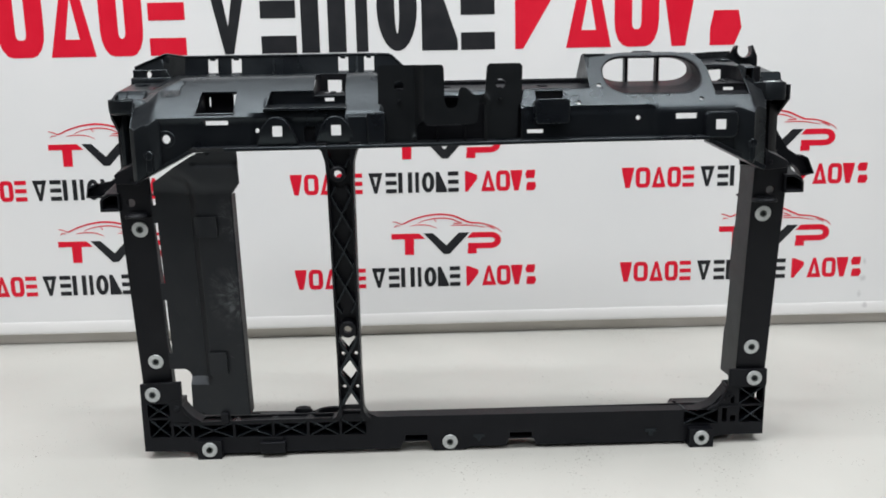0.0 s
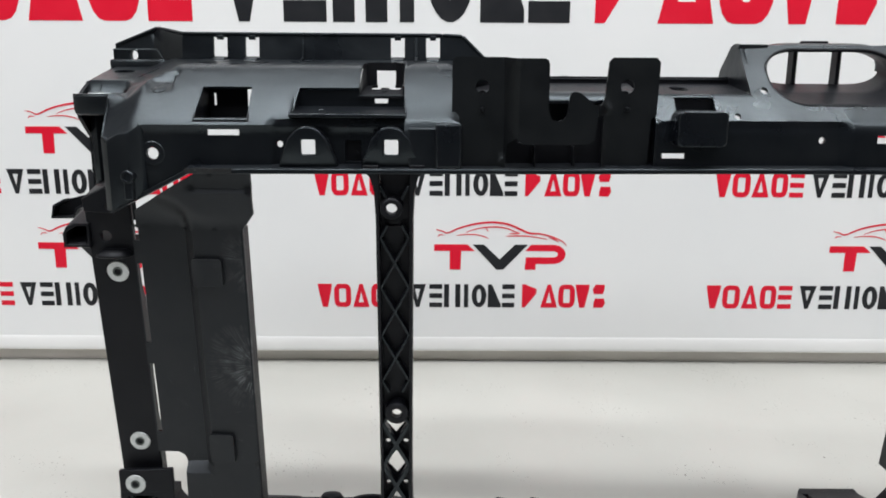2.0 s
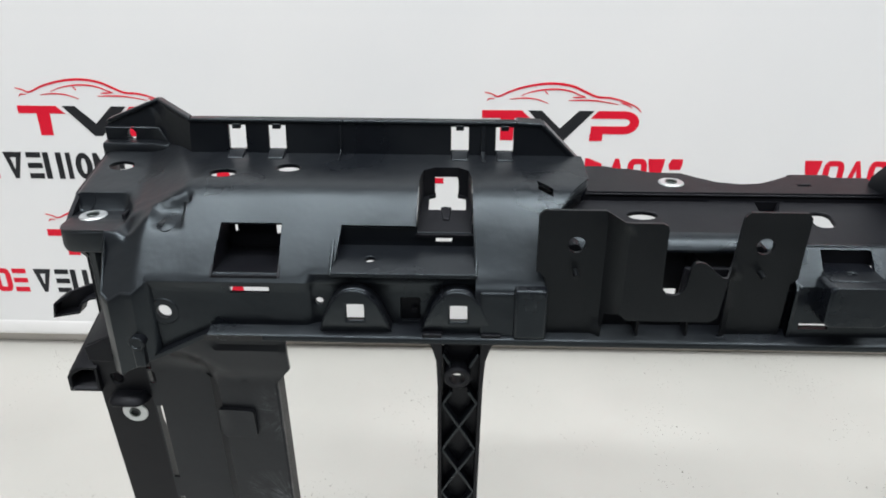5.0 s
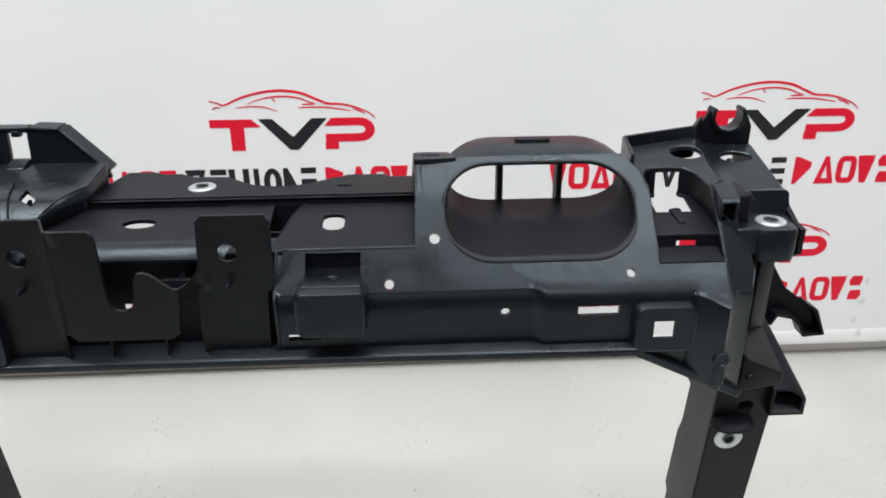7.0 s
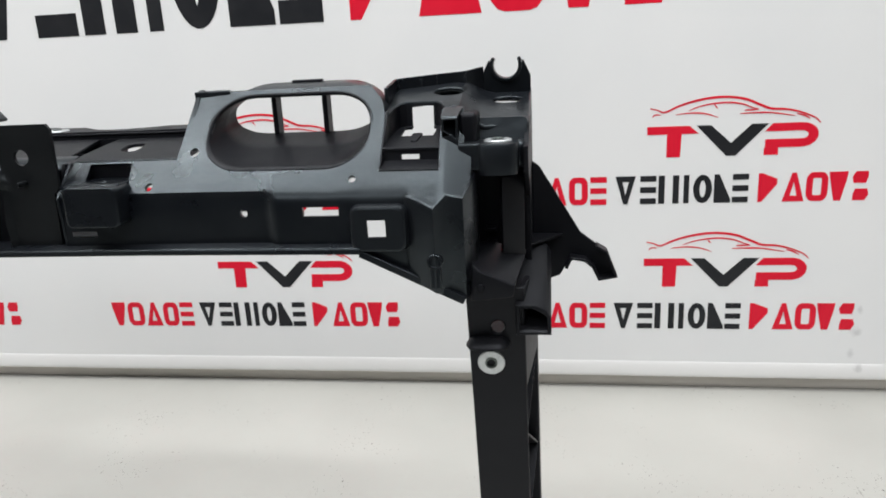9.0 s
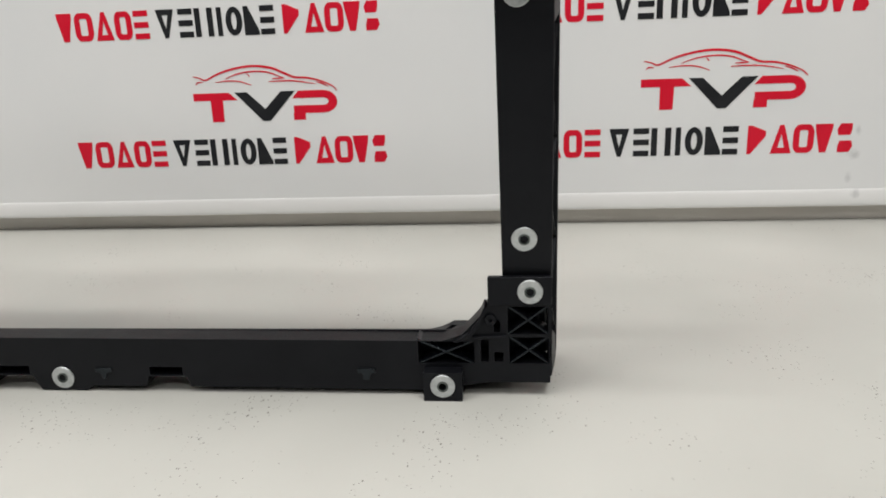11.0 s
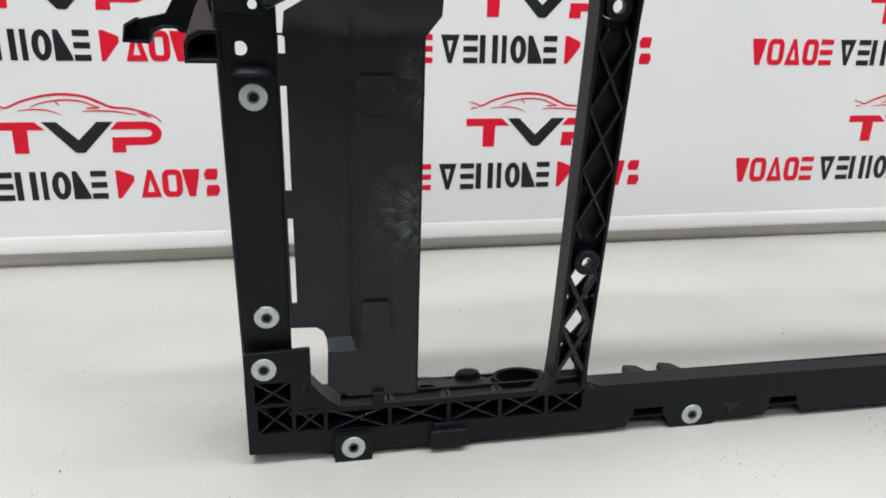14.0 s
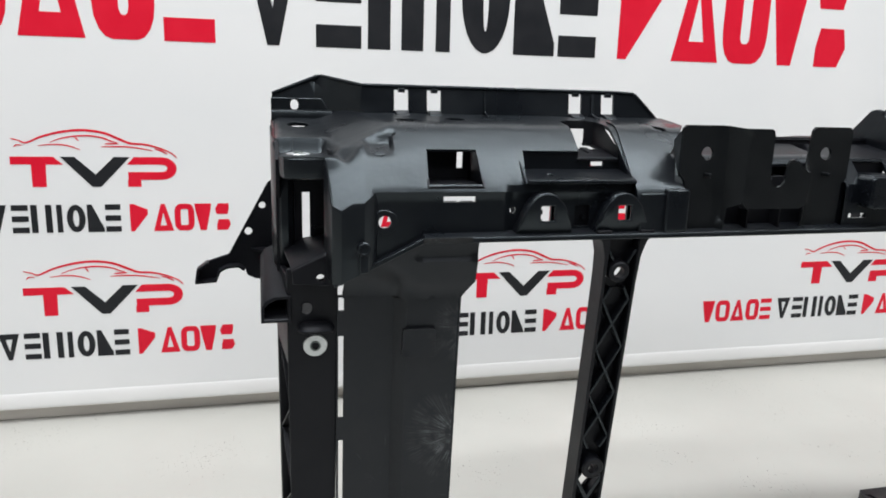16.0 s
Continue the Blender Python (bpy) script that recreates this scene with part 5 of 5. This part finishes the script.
hoops = [[h[i] for i in sorted(keep, key=lambda i: hoop[0][i][0] * 1.0)] for h in hoop]
bm = loft(hoops + [hoops[0]], closed=False)
part("duct_hoop", bm, PLASTIC, duct, bevel=0)
part("hoop_clip", box((0.2280, 0.0330, 0.4790), (0.2500, 0.0395, 0.4834)), MATT, duct, bevel=0.0008)
for x in (0.2175, 0.2545):
    part("duct_bar", box((x - 0.0018, 0.0210, 0.4430), (x + 0.0018, 0.0320, 0.4775)), MATT, duct, bevel=0.0006)
# cheek at the start of the duct
part("duct_cheek", sheet(lambda u, v, w: Vector((0.1655 - 0.05 * u + w, u, v)), [(-0.024, 0.438), (0.048, 0.449), (0.046, 0.458), (0.026, 0.478), (0.018, 0.480), (0.013, 0.4785)], th=0.004), PLASTIC, rshell, bevel=0.0008)
part("cheek_top", sheet(level(0.4790, 0.0), [(0.1645, 0.010), (0.190, 0.012), (0.186, 0.024), (0.1650, 0.025)], [rect(0.1685, 0.0165, 0.1800, 0.0205)], th=0.004), PLASTIC, rshell, bevel=0.0008)

# ---- corners ----


def corner(s, name):
    """One end of the upper beam: tray, bush pad, slotted recess and outer wall."""
    if s < 0:
        xo, xi, yf, zt = -0.3845, -0.345, -0.004, 0.4585
        wx, wy, wz = -0.3672, 0.0112, 0.4366
        slot, yback = (-0.3642, -0.3582, 0.3610, 0.4050), 0.024
    else:
        xo, xi, yf, zt = 0.3965, 0.357, -0.026, 0.4640
        wx, wy, wz = 0.3770, -0.0095, 0.4420
        slot, yback = (0.3755, 0.3812, 0.3590, 0.4030), 0.020
    lo, hi = min(xo, xi), max(xo, xi)
    body = part(name, sheet(lambda u, v, w: Vector((u, yback + w, v)), ([(lo, 0.346), (-0.3650, 0.346), (-0.3645, 0.3565), (hi, 0.3565), (hi, 0.440), (lo, 0.440)] if s < 0 else [(lo, 0.346), (hi, 0.346), (hi, 0.440), (lo, 0.440)]), [rect(*[slot[i] for i in (0, 2, 1, 3)])], th=0.0022), MATT, panel, "moulded black plastic corner with a slotted recess", bevel=0.0004)
    part("outer_wall", sheet(side(xo - (0.003 if s > 0 else 0.0)), [(yback - 0.002, 0.342), (0.085, 0.335), (0.090, 0.4620 if s < 0 else 0.4675), (yback + 0.004, 0.4465 if s < 0 else 0.4525), (wy + 0.004, wz + 0.003 if s < 0 else wz - 0.003), (wy - 0.006, wz - 0.004), (wy - 0.006, wz - 0.020), (yback - 0.002, 0.400)], th=0.003, step=0.012), MATT, body, bevel=0.0010)
    # fins and inner side of the recess
    xs = slot[1] + 0.003 if s < 0 else slot[0] - 0.003
    for z in (0.3660, 0.3760):
        part("recess_fin", box((min(xs, xs - s * 0.007), yback - 0.008, z), (max(xs, xs - s * 0.007), yback, z + 0.0018)), MATT, body, bevel=0.0003)
    part("recess_cheek", sheet(side(xi - (0.002 if s > 0 else 0.0)), [(yf - 0.004, 0.348), (yback, 0.352), (yback, 0.440), (yf + 0.010, 0.440)], th=0.002), MATT, body, bevel=0.0006)
    # sloping ledge and its front face, which joins the upright
    at = lambda x, y, z: Vector((x if s > 0 else 0.0125 - x, y + (0.017 if s < 0 else 0.0), z))
    back_line = [at(0.3600, 0.006, 0.3700), at(0.377, 0.010, 0.3665), at(0.3930, 0.012, 0.3610)]
    front_line = [at(0.3600, -0.0385, 0.3660), at(0.3640, -0.0390, 0.3625), at(0.3870, -0.0370, 0.3515)]
    low_line = [at(0.3590, -0.0400, 0.3430), at(0.3640, -0.0400, 0.3430), at(0.3860, -0.0380, 0.3450)]
    part("recess_ledge", loft([back_line, front_line, low_line] if s > 0 else [back_line, front_line], closed=False), MATT, body, bevel=0.0012, solid=0.003)
    if s < 0:
        part("ledge_face", sheet(upright(-0.0222, 0.34, -0.0222, 0.37), [(-0.3465, 0.3400), (-0.3465, 0.3660), (-0.3515, 0.3635), (-0.3750, 0.3522), (-0.3740, 0.3420)], [disc(-0.3535, 0.3462, 0.0030)], th=0.002), MATT, body, bevel=0.0006)
    else:
        part("ledge_hole", lathe([(0.0001, 0.0), (0.0022, 0.0), (0.0026, -0.0008)], facing_front(*at(0.3655, -0.0420, 0.3520))), MATT, body, bevel=0)
    if s > 0:
        strip = [at(0.3775, -0.0040, 0), at(0.3920, 0.0060, 0)]
        part("recess_strip", loft([[Vector((p[0], p[1], z)) for p in strip] for z in (0.360, 0.417)], closed=False), MATT, body, bevel=0.0006, solid=0.003)
    washer(Matrix.Translation((wx, wy, wz + 0.0005)), body, 0.0092)
    if s > 0:
        # pad under the bush and the tray behind it
        pad = loft([[Vector((wx + k * a, wy + k * b - 0.001, wz + h)) for a, b in rect(-0.0132, -0.0130, 0.0132, 0.0130, 0.007)] for k, h in ((0.97, -0.021), (1.0, -0.017), (1.0, -0.003), (0.94, -0.0012), (0.6, -0.0006), (0.1, -0.0006))], cap=True)
        part("bush_pad", pad, PLASTIC, body, "rounded pad carrying a steel bush", bevel=0)
        part("pad_back", box((lo + 0.001, wy + 0.004, wz - 0.020), (hi - 0.001, wy + 0.020, wz - 0.0012)), PLASTIC, body, bevel=0.005, segments=4)
        tray = [(0.300, 0.046), (0.302, 0.0)] + ARCH + [(0.346, -0.0010), (0.352, -0.0020), (0.3565, -0.0030), (0.3575, 0.0040), (0.3965, 0.0115), (0.3965, 0.072), (0.362, 0.072), (0.352, 0.060)]
        holes = [disc(0.3400, 0.0405, 0.0105, 0.0064), disc(0.3800, 0.0560, 0.0105, 0.0064)]
        right_of = lambda x: min(1.0, max(0.0, (x - 0.350) / 0.014))
        fall = lambda x, y: right_of(x) * (0.0110 - 0.10 * (y - 0.02)) - 0.19 * max(0.0, y - 0.022) * (1 - right_of(x))
        part("tray", sheet(lambda u, v, w: Vector((u, v, zt + 0.16 * (v - 0.02) - fall(u, v) - w)), tray, holes, th=0.003, step=0.010), PLASTIC, body, bevel=0.0008)
        part("tray_step", sheet(upright(wy + 0.0135, wz - 0.004, wy + 0.0185, 0.454), rect(lo + 0.002, wz - 0.004, hi - 0.001, 0.4545, 0.003), th=0.003), PLASTIC, body, bevel=0.0012)
    # D-shaped tube
    tx, ty, tz = (-0.3865, -0.0135, 0.3200) if s < 0 else (0.3985, -0.0320, 0.3265)
    ring = lambda k: [(-s * (-0.0115 + k), -0.0105 + k), (-s * (0.0115 - k), -0.0105 + k), (-s * (0.0115 - k), 0.0105 - k), (-s * (-0.002 + k), 0.0105 - k), (-s * (-0.0085 + k), 0.0070 - k), (-s * (-0.0115 + k), 0.0015)]
    put = lambda k, d, up: [Vector((tx + a, ty + d, tz + b + up)) for a, b in ring(k)]
    part("tube", loft([put(0.0026, 0.070, 0.022), put(0.0026, 0.0006, 0), put(0.0020, 0.0, 0), put(0.0004, 0.0, 0), put(0, 0.0008, 0), put(0, 0.075, 0.024)]), MATT, body, "hollow D-shaped locating tube", bevel=0)
    part("tube_end", loft([[v for v in put(0.0026, 0.055, 0.0172)], [v for v in put(0.0085, 0.0552, 0.0172)]]), MATT, body, bevel=0)
    # arm with a hooked end
    if s < 0:
        arm = [(-0.3850, 0.4060), (-0.3900, 0.4030), (-0.4250, 0.3400), (-0.4420, 0.3360), (-0.4500, 0.3310), (-0.4520, 0.3200), (-0.4360, 0.3190), (-0.4330, 0.3270), (-0.4270, 0.3300), (-0.4170, 0.3300), (-0.4120, 0.3260), (-0.4100, 0.3190), (-0.4030, 0.3150), (-0.3850, 0.3120)]
        holes, ya, tip = [disc(-0.4080, 0.3590, 0.0034), disc(-0.3955, 0.3820, 0.0030)], 0.104, 0.020
    else:
        arm = [(0.3965, 0.4170), (0.4020, 0.4130), (0.4320, 0.3630), (0.4430, 0.3550), (0.4500, 0.3510), (0.4570, 0.3330), (0.4450, 0.3300), (0.4410, 0.3390), (0.4350, 0.3440), (0.4250, 0.3450), (0.4210, 0.3370), (0.4170, 0.3290), (0.4070, 0.3250), (0.3965, 0.3250)]
        holes, ya, tip = [], 0.058, 0.012
    arm_ob = part("arm", sheet(lambda u, v, w: Vector((u, ya - tip * max(0, (abs(u) - abs(xo)) / 0.065) ** 2 + w, v)), arm, holes, th=0.003, step=0.008), MATT, panel, "triangular side arm with a hooked end", bevel=0.0008)
    low_edge = arm[3:11]
    yy = lambda u: ya - tip * max(0, (abs(u) - abs(xo)) / 0.065) ** 2
    rows = []
    for k, p in enumerate(low_edge):
        d = (Vector(low_edge[min(k + 1, 7)]) - Vector(low_edge[max(k - 1, 0)])).normalized() * 0.0012
        rows.append([Vector((p[0] + q * d[1], yy(p[0]) + e, p[1] - q * d[0])) for q, e in ((-1, -0.010), (1, -0.010), (1, 0.002), (-1, 0.002))])
    bm = loft(rows, cap=True)
    part("arm_flange", bm, MATT, arm_ob, bevel=0.0005)
    part("arm_gusset", sheet(lambda u, v, w: Vector((u, v, 0.352 + (0.01 if s > 0 else -0.008) - w)), [(xo, ya - 0.030), (xo + s * 0.024, ya), (xo, ya)], th=0.002), MATT, arm_ob, bevel=0.0004)
    return body


ARCH = [(0.3050, 0.0), (0.3058, 0.0150), (0.3078, 0.0215), (0.3118, 0.0250), (0.3325, 0.0250), (0.3370, 0.0205), (0.3395, 0.0130), (0.3410, 0.0)]
corner(-1, "left_corner")
right_corner = corner(1, "right_corner")
# faceted pillar at the front of the right corner
heads = [right_bend(x, v, 0.0) for x, v in R_FRONT] + [Vector((0.3620, -0.0120, 0.4230))]
heads.insert(0, Vector((0.3210, -0.0463, heads[0][2])))
feet = (0.3625, 0.3610, 0.3570, 0.3530, 0.3500, 0.3460, 0.3470, 0.3500)
rings = [[Vector((p[0], p[1] - 0.0006, z)) for p, z in zip(heads, feet)]] + [[p + Vector((0, dy, -dz)) for p in heads] for dz, dy in ((0.0034, -0.0006), (0.0012, -0.0003), (0.0002, 0.0008))]
part("corner_pillar", loft(rings, closed=False), PLASTIC, right_corner, "faceted corner pillar", bevel=0.0008, solid=0.002)
part("pillar_pin", lathe([(0.0001, 0.0024), (0.0030, 0.0024), (0.0034, 0.0030), (0.0044, 0.0030), (0.0050, 0.0024), (0.0050, -0.004)], facing_front(0.3390, -0.0520, 0.3735)), PLASTIC, right_corner, bevel=0)
part("pin_rail", box((0.3355, -0.0545, 0.3555), (0.3425, -0.0440, 0.3735)), PLASTIC, right_corner, bevel=0.001)
part("pad_web", box((0.3520, -0.0205, 0.4240), (0.3665, 0.0040, 0.4414)), PLASTIC, right_corner, bevel=0.0016, segments=3)
part("pillar_neck", box((0.3520, -0.0110, 0.4280), (0.3640, 0.0140, 0.4600)), MATT, right_corner, bevel=0.003, segments=3)
# snout beside the alcove, hollow in front
snout = [[Vector((x0 + (x1 - x0) * k, y, z)) for k in (0, 1)] for x0, x1, y, z in ((0.3425, 0.3545, 0.0040, 0.4630), (0.3420, 0.3540, -0.0040, 0.4625), (0.3418, 0.3525, -0.0170, 0.4588), (0.3420, 0.3522, -0.0182, 0.4574))]
mouth = [(0.3433, 0.4563), (0.3432, 0.4500), (0.3508, 0.4448), (0.3510, 0.4563)]
bm = loft(snout, closed=False)
sheet(lambda u, v, w: Vector((u, -0.0182 + w, v)), [(0.3418, 0.4420), (0.3524, 0.4390), (0.3524, 0.4576), (0.3418, 0.4576)], [mouth], th=0.0016, bm=bm)
for x in (0.3420, 0.3508):
    sheet(side(x), [(-0.0182, 0.4400), (0.0020, 0.4560), (0.0020, 0.4628), (-0.0045, 0.4622), (-0.0170, 0.4586)], th=0.0014, bm=bm)
part("snout", bm, PLASTIC, right_corner, "hollow snout beside the alcove", bevel=0.0008)
# shelf and alcove under the right tray
floor_z = lambda y: 0.4447 + 0.18 * y
bm = sheet(level(0.4325, 0.35, -0.0235), rect(0.3032, -0.0352, 0.3412, -0.0220), th=0.002)
sheet(upright(-0.0235, 0.43, -0.0228, 0.44), rect(0.3035, 0.4300, 0.3420, 0.4403), [rect(0.3160, 0.4322, 0.3276, 0.4362)], th=0.0018, bm=bm)
sheet(side(0.3022), [(-0.0340, 0.4290), (0.024, 0.436), (0.024, 0.463), (0.0, 0.462)], th=0.002, bm=bm)
sheet(side(0.3405), [(-0.0340, 0.4290), (0.002, 0.436), (0.002, 0.462), (-0.006, 0.457)], th=0.002, bm=bm)
part("corner_pocket", bm, MATT, right_corner, bevel=0.0005)
bay = [(0.3035, -0.0235), (0.3412, -0.0235), (0.3412, 0.0258), (0.3308, 0.0258), (0.3308, 0.0222), (0.3338, 0.0205), (0.3333, 0.0015), (0.3110, 0.0015), (0.3110, 0.0205), (0.3160, 0.0222), (0.3160, 0.0258), (0.3035, 0.0258)]
bm = sheet(lambda u, v, w: Vector((u, v, floor_z(v) - w)), bay, th=0.002)
tray_z = lambda y: 0.4640 + 0.16 * (y - 0.02) - 0.0008
rim = [Vector((x, y, tray_z(y))) for x, y in ARCH]
foot = [Vector((x, y - 0.0012 * (y > 0.024), floor_z(y) - 0.001)) for x, y in ARCH]
cut = lambda x: (Vector((x, 0.0250, tray_z(0.025))), Vector((x, 0.0238, floor_z(0.0238) - 0.001)))
for run, x in (([0, 1, 2, 3], 0.3160), ([7, 6, 5, 4], 0.3308)):
    a, b = cut(x)
    loft([[rim[k] for k in run] + [a], [foot[k] for k in run] + [b]], bm=bm, closed=False)
loft([[Vector((x, 0.0250, tray_z(0.025))) for x in (0.3160, 0.3308)], [Vector((x, 0.0247, 0.4625)) for x in (0.3160, 0.3308)]], bm=bm, closed=False)
part("keyhole_plate", bm, MATT, right_corner, "rounded alcove with a key-shaped opening", bevel=0.0004)
part("pocket_fin", sheet(lambda u, v, w: Vector((u, v, floor_z(v) + 0.0012 - w)), [(0.3205, -0.0120), (0.3245, -0.0120), (0.3262, 0.0030), (0.3225, 0.0040), (0.3188, 0.0030)], th=0.003), MATT, right_corner, bevel=0.0006)
# curved fence and hooked holder at the back of the right tray
fence = [(0.2990, 0.0200), (0.3010, 0.0470), (0.330, 0.0530), (0.350, 0.0580), (0.361, 0.0760)]
bm = bmesh.new()
for a, b, za, zb in zip(fence, fence[1:], (0.4705, 0.4750, 0.4770, 0.478), (0.4750, 0.4770, 0.478, 0.480)):
    bar((a[0], a[1], za - 0.016), (b[0], b[1], zb - 0.016), 0.0024, 0.0215, (0, 0, 1), bm=bm)
part("tray_fence", bm, PLASTIC, right_corner, bevel=0.0006)
for x, y in ((0.3015, 0.0470), (0.318, 0.0508), (0.349, 0.058)):
    part("fence_peg", box((x - 0.0018, y - 0.0016, 0.466), (x + 0.0018, y + 0.0016, 0.4795)), PLASTIC, right_corner, bevel=0.0004)
cx, cy, cz = 0.3785, 0.0740, 0.4860
prof = [(cx + 0.0118 * math.cos(radians(a)), cz + 0.0118 * math.sin(radians(a))) for a in range(150, 391, 15)]
inn = [(cx + 0.0092 * math.cos(radians(a)), cz + 0.0092 * math.sin(radians(a))) for a in range(390, 149, -15)]
part("hook_holder", sheet(lambda u, v, w: Vector((u, cy - 0.004 + w, v)), prof + inn, th=0.012), PLASTIC, right_corner, "open ring holder", bevel=0.0008)
part("holder_web", sheet(lambda u, v, w: Vector((u, cy + w, v)), [(0.360, 0.460), (0.3965, 0.459), (0.3965, 0.478), (0.391, 0.490), (0.3885, 0.482), (0.3840, 0.4760), (0.3785, 0.4742), (0.3730, 0.4760), (0.3690, 0.482), (0.3660, 0.490), (0.362, 0.482)], th=0.003), PLASTIC, right_corner, bevel=0.0006)
